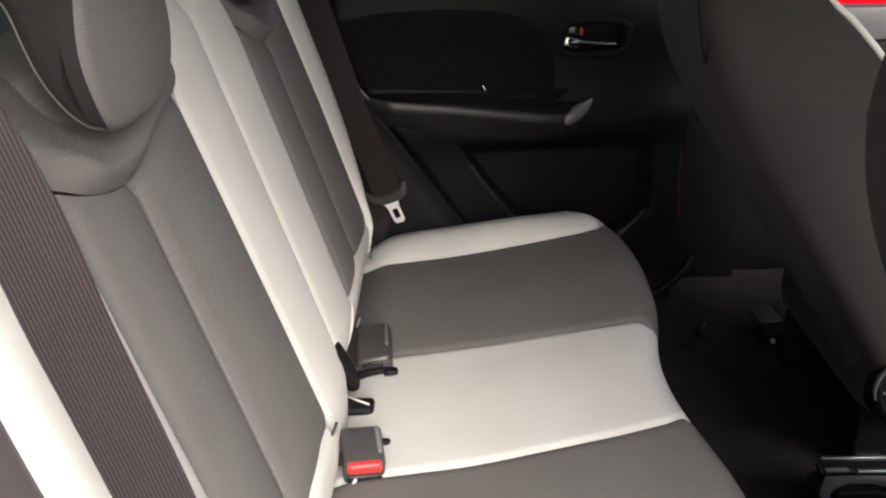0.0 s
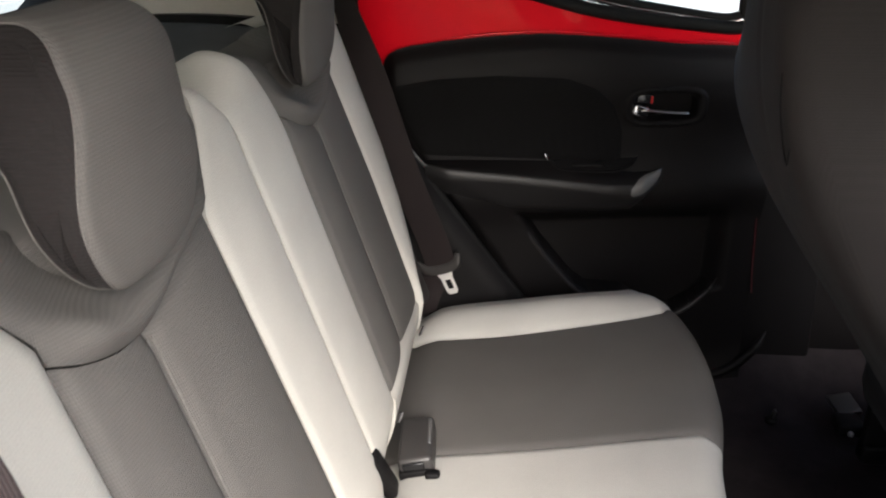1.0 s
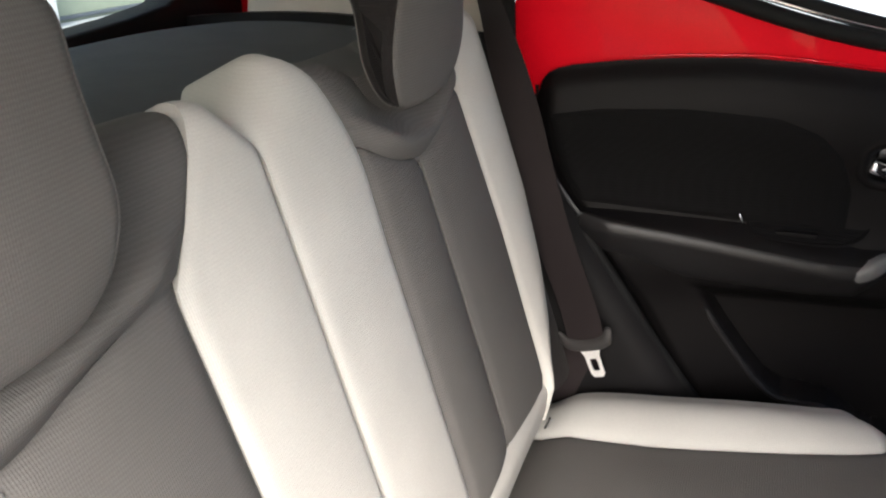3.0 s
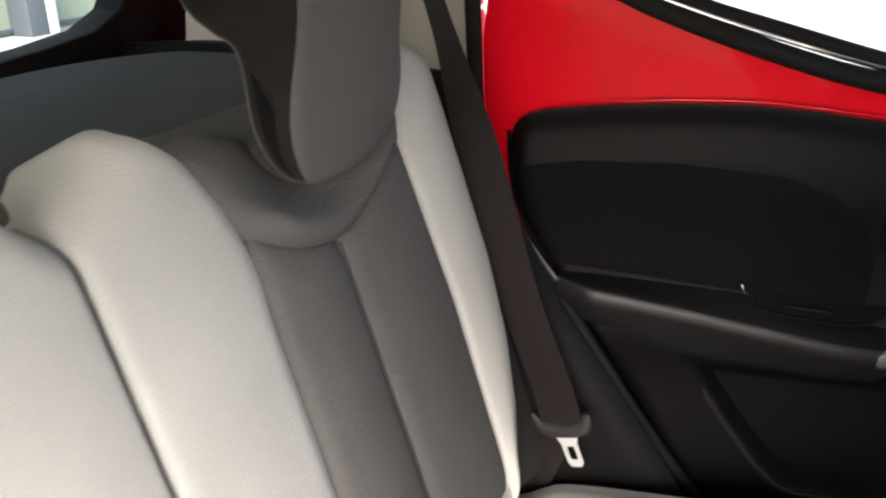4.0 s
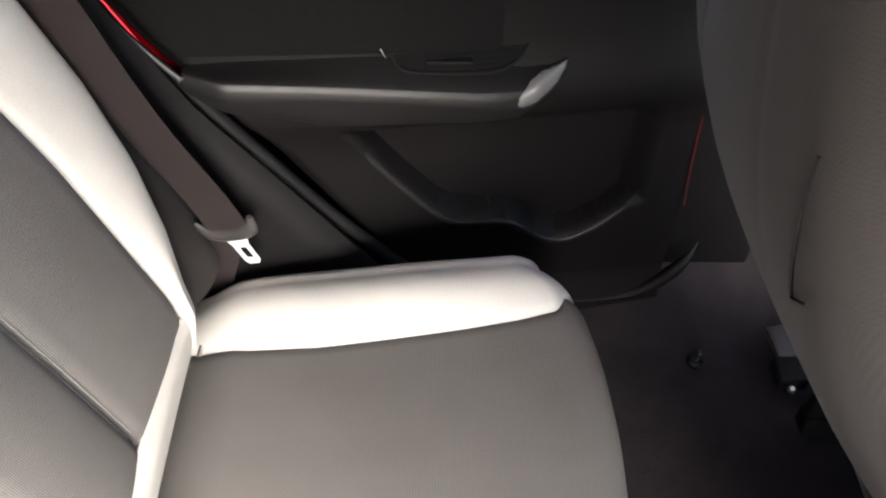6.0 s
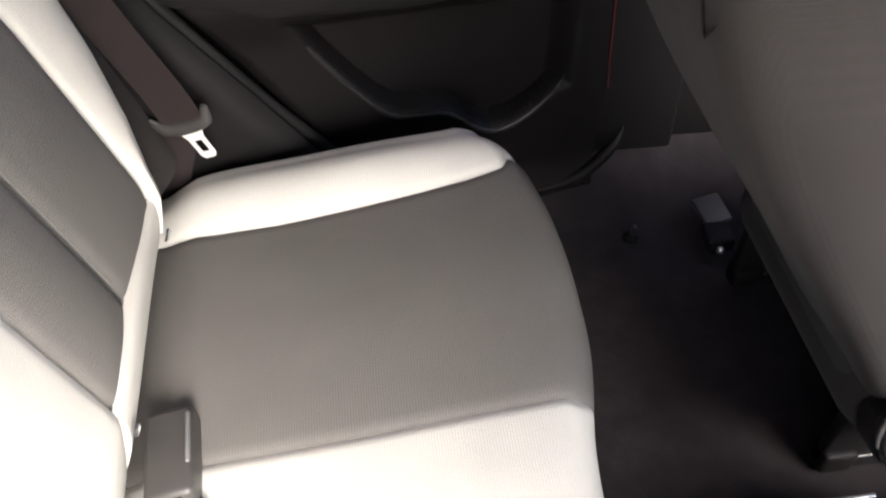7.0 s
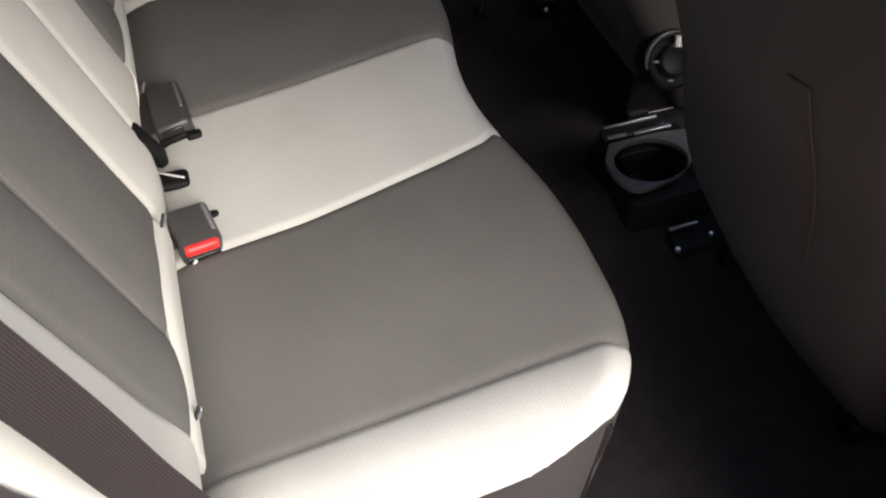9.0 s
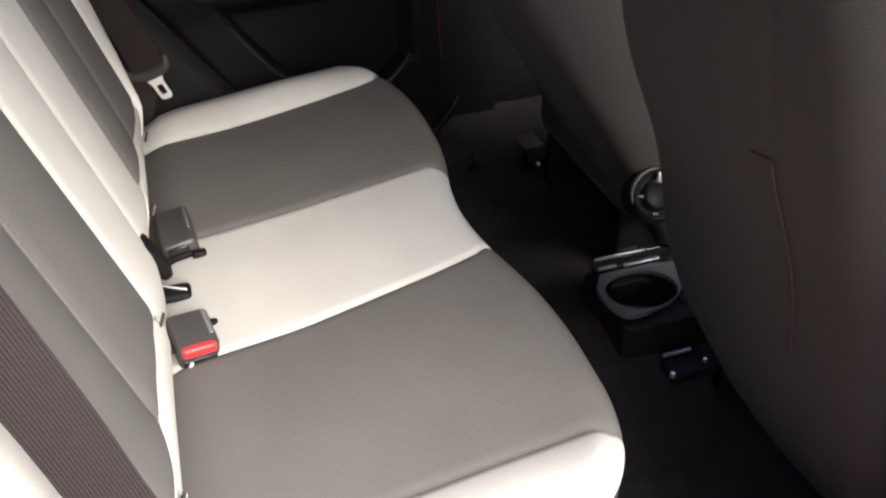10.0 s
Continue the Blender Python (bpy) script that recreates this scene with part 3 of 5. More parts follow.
# shade of the recess put into a shallow, very dark plate
part("cup_floor", slab(cup_out, lambda a, b, d: (a, door_y(a) - 0.0095 - (0.660 - b) * 1.05 + d, b + 0.002), 0.004), M_INSERT, arm, "dark plate for the shaded pull-cup floor")
part("switch", box((0.30, door_y(0.30) - 0.036, 0.636), (0.06, 0.012, 0.006), 0.002), M_BLACK, arm, "black window switch")
part("rim_mark", box((0.219, door_y(0.219) - 0.036, 0.655), (0.003, 0.004, 0.015), 0.001, Euler((0, radians(-25), 0)).to_matrix()), M_CHROME, arm, "small bright mark on the rim")
lip_pts = [Vector((x, door_y(x) - 0.020, z)) for x, z in LIP[:-1] + [(0.596, 0.365)]]
lip_run = curve_through(lip_pts, 6)
part("pocket_lip", tube(lip_run, [0.0055 * min(1, 0.3 + k / 12, 0.1 + (len(lip_run) - 1 - k) / 14) for k in range(len(lip_run))], sides=10, up=(0, 1, 0)), M_ARM, door, "rounded lip of the door pocket")


# inner handle in its recess
def hp(x, z):
    """Places of the handle's parts, drawn about its recess."""
    return (0.447 + (x - 0.455) * 0.9, 0.750 + (z - 0.738) * 0.9)
def recess_rim(a):
    c, d = math.cos(a), math.sin(a)
    x, z = 0.447 + 0.069 * math.copysign(abs(c) ** 0.57, c), 0.749 + 0.033 * math.copysign(abs(d) ** 0.57, d)
    return Vector((x, door_y(x) - 0.0195, z))
turns = np.linspace(math.pi * 0.95, math.pi * 2.02, 40)
hnd = part("handle_recess", tube([recess_rim(a) for a in turns], [0.0008 + 0.0022 * math.sin(math.pi * k / 39) for k in range(40)], sides=8, up=(0, 1, 0)), M_GLOSS, door, "glossy black handle surround")
hv = lambda x, z, o: Vector((hp(x, z)[0], door_y(hp(x, z)[0]) - o, hp(x, z)[1]))
part("lever", tube(curve_through([hv(0.394, 0.728, 0.028), hv(0.415, 0.731, 0.034), hv(0.45, 0.727, 0.034), hv(0.48, 0.724, 0.034), hv(0.507, 0.721, 0.030)], 6), [0.0034] * 24 + [0.0025], sides=10, flat=0.7), M_SILVER, hnd, "silvery pull lever")
part("lever_foot", box(hv(0.402, 0.728, 0.027), (0.036, 0.014, 0.024), 0.007, Euler((0, radians(18), radians(8))).to_matrix()), M_CHROME, hnd, "chromed lever foot")
part("lock_tab", box(hv(0.407, 0.755, 0.024), (0.028, 0.01, 0.02), 0.004), M_GLOSS, hnd, "black lock tab")
part("lock_mark", box(hv(0.425, 0.752, 0.025), (0.005, 0.008, 0.015), 0.002), M_BUTTON, hnd, "red lock mark")
part("cup_back", box((0.47, door_y(0.47) + 0.004, 0.748), (0.10, 0.006, 0.05), 0.002, Euler((0, 0, radians(8))).to_matrix()), M_BLACK, hnd, "black recess behind the lever")

groove = [(-0.106, door_y(-0.1) + 0.003, 0.838), (-0.104, door_y(-0.1) + 0.002, 0.80), (-0.094, door_y(-0.09), 0.745), (-0.075, door_y(-0.07) - 0.002, 0.70), (-0.040, door_y(-0.04) - 0.004, 0.648)]
part("sash_groove", tube(curve_through(groove, 6), 0.0028, sides=8, up=(0, 1, 0)), M_RUBBER, door, "dark groove along the sash")

# rubber seal round the door opening, with a bright red edge of sheet metal beside it
seal_pts = [(-0.165, 1.255, 1.16), (-0.152, 1.258, 1.04), (-0.148, 1.262, 0.95), (-0.142, 1.262, 0.86), (-0.118, 1.262, 0.76), (-0.075, 1.262, 0.685), (-0.025, 1.262, 0.625), (0.04, 1.262, 0.535), (0.13, 1.27, 0.405), (0.24, 1.29, 0.26), (0.36, 1.31, 0.13)]
setting("trim_door_seal", tube(curve_through(seal_pts, 8), 0.011, sides=10, up=(0, 1, 0)), M_RUBBER, "black rubber door seal", "door seal")
bright = [(-0.083, 1.243, 0.735), (-0.06, 1.243, 0.70), (-0.035, 1.243, 0.668), (-0.018, 1.243, 0.648)]
setting("trim_belt_guide", tube(curve_through(bright, 6), [0.0035] * 18 + [0.006], sides=8, flat=0.6, up=(0, 1, 0)), M_TRIM_EDGE, "grey edge of the side trim", "side trim")
setting("trim_front_edge", tube([(0.659, 1.368, 0.53), (0.663, 1.368, 0.470), (0.668, 1.368, 0.387), (0.674, 1.368, 0.330)], 0.0013, sides=6), M_REDLINE, "dull red line beside the door pillar", "door edge")
scuff = curve_through([(0.36, 1.33, 0.142), (0.5, 1.342, 0.128), (0.57, 1.350, 0.124), (0.62, 1.354, 0.132), (0.66, 1.358, 0.154), (0.70, 1.366, 0.196), (0.725, 1.39, 0.222)], 6)
setting("trim_scuff", tube(scuff, [0.012 * min(1.0, 0.15 + (len(scuff) - 1 - k) / 9) for k in range(len(scuff))], sides=10), M_SOFT, "charcoal scuff trim along the sill", "sill trim")


# ---- rear bench cushion ----
YF = (0.0, 0.008, 0.034, 0.089, 0.154, 0.27, 0.36, 0.425, 0.533, 0.60, 0.671, 0.73, 0.787, 0.90, 1.0, 1.09, 1.132, 1.175, 1.19)
XF = (0.34, 0.37, 0.436, 0.480, 0.496, 0.498, 0.492, 0.481, 0.463, 0.460, 0.467, 0.481, 0.490, 0.493, 0.487, 0.472, 0.447, 0.392, 0.35)


def front_x(y):
    return sum(between(y + d, YF, XF) for d in (-0.024, -0.012, 0, 0.012, 0.024)) / 5


EDGE = {
    "a": lambda x: between(x, (0, 0.03, 0.07, 0.15, 0.30, 0.36, 0.41, 0.46), (1.070, 1.063, 1.055, 1.051, 1.058, 1.064, 1.075, 1.097)),
    "b": lambda x: between(x, (0, 0.36, 0.42, 0.46), (0.712, 0.712, 0.711, 0.705)),
    "c": lambda x: between(x, (0, 0.18, 0.34, 0.42, 0.46), (0.427, 0.430, 0.449, 0.464, 0.475)),
    "d": lambda x: between(x, (0, 0.15, 0.3, 0.40, 0.46), (0.115, 0.116, 0.114, 0.111, 0.104)),
}
R_FRONT = 0.042


def cushion_at(y, u, rise):
    """A point of the cushion: along its top (u to 0.6), round its front edge (to 0.85), down its face."""
    xf = front_x(y)
    top = lambda x: 0.365 + 0.163 * x + rise - 0.02 * step((0.03 - x) / 0.07)
    xa = xf - R_FRONT
    if u < 0.6:
        x = -0.045 + (xa + 0.045) * u / 0.6
        sag = -0.004 * bell(x - 0.2, 0.15)
        return Vector((x, y, top(x) + sag))
    q = min(1.0, (u - 0.6) / 0.25) * 1.5
    p = Vector((xa + R_FRONT * math.sin(q), y, top(xa) - R_FRONT * (1 - math.cos(q)) + 0.14 * R_FRONT * math.sin(q)))
    if u > 0.85:
        p += Vector((-0.02, 0, -0.2)) * ((u - 0.85) / 0.15)
    p.z = max(p.z, 0.16)
    return p


def nominal_x(u):
    return min(0.46, 0.46 * u / 0.7)


US = np.concatenate([np.linspace(0, 0.6, 22), np.linspace(0.62, 0.85, 10), np.linspace(0.9, 1, 4)])
bench = thing("rear_bench_cushion", "grey and off-white cloth rear bench cushion", "seat cushion", (0.2, MID, 0.16))


def strip(name, lo, hi, mat, label, crown):
    def at(u, v):
        x = nominal_x(u)
        a, b = EDGE[lo](x), EDGE[hi](x)
        y = a + (b - a) * v
        e = min(v, 1 - v) * (b - a)
        return cushion_at(y, u, crown * math.sin(math.pi * v) - 0.004 * bell(e, 0.0045))
    return part(name, shell(at, US, spaced(26, 0.1), 0.012), mat, bench, label)


strip("centre_panel", "c", "b", M_LIGHT_FLAT, "off-white cloth centre panel", 0.001)
strip("seat_panel", "b", "a", M_DARK_FLAT, "dark grey cloth seat panel", 0.007)
strip("seat_panel", "d", "c", M_DARK_FLAT, "dark grey cloth seat panel", 0.007)


def bolster(far):
    inner, outer = ("a", 1.178) if far else ("d", 0.008)
    s = 1 if far else -1
    r = 0.03

    def at(u, v):
        x = nominal_x(u)
        a = EDGE[inner](x)
        edge = outer - s * r
        if far:
            edge -= 0.02 * step((0.06 - x) / 0.12)
        w = min(1.0, v / 0.6)
        y = a + (edge - a) * w
        swell = 0.044 - 0.030 * step((x - 0.24) / 0.22) - 0.022 * step((0.13 - x) / 0.15) if far else 0.016
        rise = swell * math.sin(math.pi * (0.12 + 0.6 * w)) - 0.368 * swell - 0.004 * bell(w * abs(edge - a), 0.0045)
        p = cushion_at(y, u, rise)
        if v > 0.6:
            q = min(1.0, (v - 0.6) / 0.25) * math.pi / 2
            give = 1.0 if far else 1 - step((p.x - 0.31) / 0.15)
            keep = 1.0 if far else 1 - step((u - 0.6) / 0.25)
            p += Vector((0, s * r * math.sin(q) * give, -r * (1 - math.cos(q)) * keep))
            if v > 0.85:
                p.z -= 0.16 * keep * (v - 0.85) / 0.15
            p.z = max(p.z, 0.165)
        return p
    vs = np.concatenate([np.linspace(0, 0.12, 5), np.linspace(0.16, 0.6, 10), np.linspace(0.64, 0.85, 8), np.linspace(0.9, 1, 3)])
    if far:
        part("side_panel", shell(at, US, vs, 0.012), M_LIGHT_FLAT, bench, "off-white cloth side panel")
        return
    cut = 0.857
    top = np.append(vs[vs < cut], cut)
    part("side_panel", shell(at, np.append(US[US < 0.855], 0.855), top, -0.012), M_LIGHT_FLAT, bench, "off-white cloth side panel")
    rim = [at(u, cut) for u in np.linspace(0, 0.855, 48)] + [at(0.855, v) for v in np.linspace(cut, 0, 18)][1:]

    def skirt(u, w):
        p = rim[int(round(u * (len(rim) - 1)))]
        return Vector((p.x - 0.012 * w * w, p.y, p.z + 0.002 - (p.z - 0.158) * w))
    part("skirt", shell(skirt, np.linspace(0, 1, len(rim)), np.array([0, 0.03, 0.08, 0.2, 0.4, 0.7, 1.0]), -0.008), M_FRONT, bench, "dark grey cloth skirt")


bolster(True)
bolster(False)
part("base", slab([(-0.04, 0.14), (0.40, 0.14), (0.43, 0.2), (0.425, 0.375), (0.38, 0.40), (0.0, 0.335), (-0.04, 0.32)], along_x(0.05), 1.09, bevel=0.01), M_FOAM, bench, "black cushion base")


# ---- backrests ----
UP, OUT = Vector((-0.3193, 0, 0.9476)), Vector((0.9476, 0, 0.3193))
WING_Y = (0.70, 0.727, 0.756, 0.795, 0.848, 0.89, 0.928, 0.958, 0.99, 1.015, 1.05)
WING_Z = (0.905, 0.893, 0.873, 0.856, 0.847, 0.852, 0.864, 0.878, 0.891, 0.898, 0.905)


def back_x(z):
    return -0.1365 - (z - 0.90) * between(z, (0.45, 0.9, 1.0), (0.303, 0.303, 0.337))


NEAR_WING_Y = (0.70, 0.727, 0.76, 0.80, 0.84, 0.87, 0.91, 0.95, 0.98, 1.0, 1.03, 1.05)
NEAR_WING_Z = (0.888, 0.878, 0.871, 0.864, 0.854, 0.845, 0.840, 0.846, 0.856, 0.865, 0.885, 0.897)


def wing_z(y, far=True):
    ys, zs = (WING_Y, WING_Z) if far else (NEAR_WING_Y, NEAR_WING_Z)
    return sum(between(y + d, ys, zs) for d in (-0.012, 0, 0.012)) / 3


def low_z(y):
    return between(y, (0.70, 0.72, 0.78, 0.83, 0.92, 1.0, 1.02), (0.463, 0.467, 0.477, 0.479, 0.477, 0.470, 0.466))


TUCK = [0.34, 0.46]                   # how far the foot of a backrest draws in


SWEEP = [0.0]                         # how far the outer edge of a backrest sweeps back


def rolled(y, z, top, bulge, r=0.045, turn=1.55):
    """A point of a backrest's skin at height z; past its top it rolls over to the rear. z may run on past top as path length."""
    za = top - r
    under = TUCK[1]
    bulge -= SWEEP[0] * step((y - 0.74) / 0.28)
    if z <= za:
        p = Vector((back_x(z), y, z))
        if z < under:
            p.x -= TUCK[0] * (under - z) + 0.9 * (under - z) ** 2
        return p + OUT * bulge
    q = (z - za) / r
    base = Vector((back_x(za), y, za))
    a = min(q, turn)
    p = base + UP * (r * math.sin(a)) - OUT * (r * (1 - math.cos(a)))
    if q > turn:
        p += (UP * math.cos(turn) - OUT * math.sin(turn)) * ((q - turn) * r)
    return p + OUT * (bulge * math.cos(min(a, 1.5))) + UP * (bulge * 0.5 * math.sin(a))


def backrest(far):
    flip = (lambda y: y) if far else (lambda y: 2 * MID - y)
    side = "beside the door" if far else "behind the open doorway"
    ob = thing("rear_seat_back", "grey and off-white cloth rear backrest half " + side, "rear seat", (-0.1, flip(0.86), 0.36), "rear backrest halves")

    def put(name, fn, us, vs, mat, label):
        g = lambda u, v: (lambda p: (p.x, flip(p.y), p.z))(fn(u, v))
        part(name, shell(g, us, vs, -0.012 if far else 0.012), mat, ob, label)

    TUCK[:] = (0.42, 0.46) if far else (0.24, 0.44)
    SWEEP[0] = 0.006 if far else 0.0
    foot_z = low_z if far else (lambda y: between(y, (0.70, 0.78, 0.85, 0.92, 0.96, 1.0, 1.03), (0.440, 0.459, 0.457, 0.438, 0.426, 0.416, 0.412)))
    R_OVER = 0.045
    over = R_OVER * 1.55 + 0.07          # path length past the roll's start
    seam_y = MID + 0.001

    def right_of_centre(z):
        if far:
            return between(z, (0.80, 0.87, 0.893, 0.93, 0.96, 0.985, 1.0), (0.725, 0.728, 0.724, 0.710, 0.693, 0.675, 0.664))
        return between(z, (0.40, 0.60, 0.86, 0.874, 0.90, 0.945, 0.97, 0.99), (0.712, 0.715, 0.722, 0.718, 0.692, 0.660, 0.648, 0.640))

    top_wing = 0.985
    hollow_y = 0.855 if far else 0.888

    # centre panel, off-white, running up into a hump
    def centre(u, v):
        y0 = seam_y + (0.727 - seam_y) * v
        if far:
            top = between(y0, (0.581, 0.61, 0.65, 0.69, 0.727), (0.957, 0.967, 0.981, 0.996, 1.002))
        else:
            top = between(y0, (0.581, 0.605, 0.64, 0.674, 0.727), (0.944, 0.954, 0.968, 0.980, 0.986))
        r_top = R_OVER if far else 0.026
        z = 0.36 + (top - r_top + r_top * 2.5 + 0.018 - 0.36) * u
        zr = min(z, top)
        yr = right_of_centre(zr)
        if z > top and far:
            yr -= 0.1 * (z - top)
        y = seam_y + (yr - seam_y) * v
        bul = 0.003 * math.sin(math.pi * v) - (0.002 * bell(v * (yr - seam_y), 0.006) if far else 0.012 * bell(v * (yr - seam_y), 0.0035)) - 0.003 * bell((1 - v) * (yr - seam_y), 0.006)
        return rolled(y, z, top, bul, r_top, 1.72)
    put("centre_panel", centre, np.concatenate([np.linspace(0, 0.8, 30), np.linspace(0.82, 1, 16)]), np.union1d(spaced(18, 0.1), [0.006, 0.013, 0.02, 0.028, 0.037, 0.048]), M_LIGHT, "off-white cloth centre panel")

    # dark insert, in two stitched halves
    def insert(lo, hi):
        def at(u, v):
            y = lo(0.7) + (hi(0.7) - lo(0.7)) * v
            za, zb = foot_z(y), wing_z(y, far)
            z = za + (zb - za) * u
            if lo(0.7) < 0.8 and not far:
                y = right_of_centre(z) + (hi(z) - right_of_centre(z)) * v
            else:
                y = lo(z) + (hi(z) - lo(z)) * v
            w = hi(z) - lo(z)
            bul = 0.007 * math.sin(math.pi * v) - 0.005 * bell(min(v, 1 - v) * w, 0.006) - 0.004 * bell((z - za), 0.008) - 0.005 * bell(zb - z, 0.008)
            return rolled(y, z, 1.2, bul)
        return at
    line = lambda y: (lambda z: y)
    pleat = lambda z: between(z, (0.47, 0.6, 0.85), (0.857, 0.857, 0.850) if far else (0.906, 0.900, 0.891))
    outer_in = lambda z: between(z, (0.45, 0.5, 0.7, 0.9), (1.034, 1.039, 1.037, 1.015) if far else (1.026, 1.024, 1.014, 1.004))
    put("backrest_panel", insert(line(0.727), pleat), np.linspace(0, 1, 26), spaced(14, 0.1), M_DARK, "dark grey cloth backrest panel")
    put("backrest_panel", insert(pleat, outer_in), np.linspace(0, 1, 26), spaced(14, 0.1), M_DARK, "dark grey cloth backrest panel")

    # twin stitching along the pleat
    for side_y in (-0.0042, 0.0042):
        run = [rolled(pleat(z) + side_y, z, 1.2, -0.0022) for z in np.linspace(0.50, 0.832 if not far else 0.842, 40)]
        part("stitching", tube([(p.x, flip(p.y), p.z) for p in run], 0.0011, sides=6), M_STITCH, ob, "grey twin stitching")

    # saddle under the head restraint: dark cloth, hollowed
    def saddle(u, v):
        y0 = 0.727 + (1.015 - 0.727) * v
        zb = wing_z(y0, far)
        z = zb + (top_wing - R_OVER + over - zb) * u
        zr = min(z, top_wing)
        lo = right_of_centre(zr)
        hi = between(zr, (0.89, 0.93, 0.985), (1.016, 1.034, 1.064) if far else (1.004, 1.03, 1.07))
        y = lo + (hi - lo) * v
        hollow = -0.027 * bell(y - hollow_y, 0.085) * step((z - zb) / 0.10)
        roll = 0.018 * bell(z - zb - 0.020, 0.018) - 0.005 * bell(z - zb, 0.006)
        side = step(min(v, 1 - v) * (hi - lo) / 0.05)
        hollow, roll = hollow * side, roll * side
        edge = -0.004 * bell(min(v, 1 - v) * (hi - lo), 0.006)
        p = rolled(y, z, top_wing, hollow + roll + edge, R_OVER)
        p.z -= 0.024 * bell(y - hollow_y, 0.08) * step((z - zb - 0.03) / 0.12)
        return p
    put("saddle_panel", saddle, np.concatenate([np.linspace(0, 0.3, 14), np.linspace(0.34, 1, 24)]), spaced(30, 0.06), M_DARK, "dark grey cloth hollow under the head restraint")

    # outer side panel, off-white, wrapping round the edge
    def outer(u, v):
        top = 0.995 if far else 0.985
        z = 0.40 + (top - R_OVER + over - (0.05 if far else 0.0) - 0.40) * u
        zr = min(z, top)
        lo = between(zr, (0.40, 0.45, 0.5, 0.7, 0.89, 0.93, 0.985), (1.032, 1.034, 1.039, 1.037, 1.016, 1.034, 1.064) if far else (1.026, 1.026, 1.024, 1.014, 1.004, 1.03, 1.07))
        hi = between(zr, (0.40, 0.48, 0.54, 0.62, 0.72, 0.96, 1.0), (1.064, 1.078, 1.117, 1.146, 1.158, 1.141, 1.124) if far else (1.118, 1.13, 1.155, 1.176, 1.183, 1.168, 1.14))
        r = 0.03 if far else 0.014
        w = min(1, v / 0.55)
        y = lo + (hi - r - lo) * w
        bul = 0.016 * math.sin(math.pi * (0.1 + 0.55 * w)) - 0.006 - 0.005 * bell(w * (hi - lo), 0.006)
        if not far:
            bul *= step((z - 0.43) / 0.1)
        p = rolled(y, z, top, bul, R_OVER)
        if v > 0.55:
            q = min(1, (v - 0.55) / 0.25) * math.pi / 2
            p += Vector((0, r * math.sin(q), 0)) - OUT * (r * (1 - math.cos(q)))
            if v > 0.8:
                p -= OUT * (0.09 * (v - 0.8) / 0.2)
        return p
    vs = np.concatenate([np.linspace(0, 0.1, 4), np.linspace(0.15, 0.55, 8), np.linspace(0.6, 0.8, 7), np.linspace(0.85, 1, 4)])
    put("side_panel", outer, np.concatenate([np.linspace(0, 0.8, 30), np.linspace(0.83, 1, 12)]), vs, M_LIGHT, "off-white cloth side panel")

    # hem along the bottom
    def hem(u, v):
        y = 0.724 + ((1.033 if far else 1.031) - 0.724) * v
        z = 0.36 + (foot_z(y) - 0.36) * u
        return rolled(y, z, 1.2, 0.006 * math.sin(math.pi * u) - 0.004 * bell(1 - u, 0.08))
    put("hem", hem, np.linspace(0, 1, 12), np.linspace(0, 1, 24), M_LIGHT, "off-white cloth hem")
    lo, hi = flip(0.592), flip(1.085)
    zc = 0.94
    core = [(-0.045, 0.37), (-0.03, 0.46), (back_x(zc) - 0.018, zc), (back_x(zc) - 0.13, zc), (-0.17, 0.37)]
    part("back_board", slab(core, along_x(min(lo, hi)), abs(hi - lo), bevel=0.01), M_DARK, ob, "dark backing board")
    zs = 0.945 if far else 0.926
    wall = [(-0.03, 0.40), (back_x(0.5) - 0.008, 0.50), (back_x(zs - 0.03) - 0.008, zs - 0.03), (back_x(zs) - 0.022, zs - 0.004), (back_x(zs) - 0.045, zs), (back_x(zs) - 0.075, zs - 0.012), (-0.17, 0.40)]
    part("inner_side", slab(wall, along_x(flip(0.5815) if far else flip(0.5815) - 0.008), 0.008), M_LIGHT, ob, "off-white cloth inner side")
    return ob


backrest(True)
backrest(False)


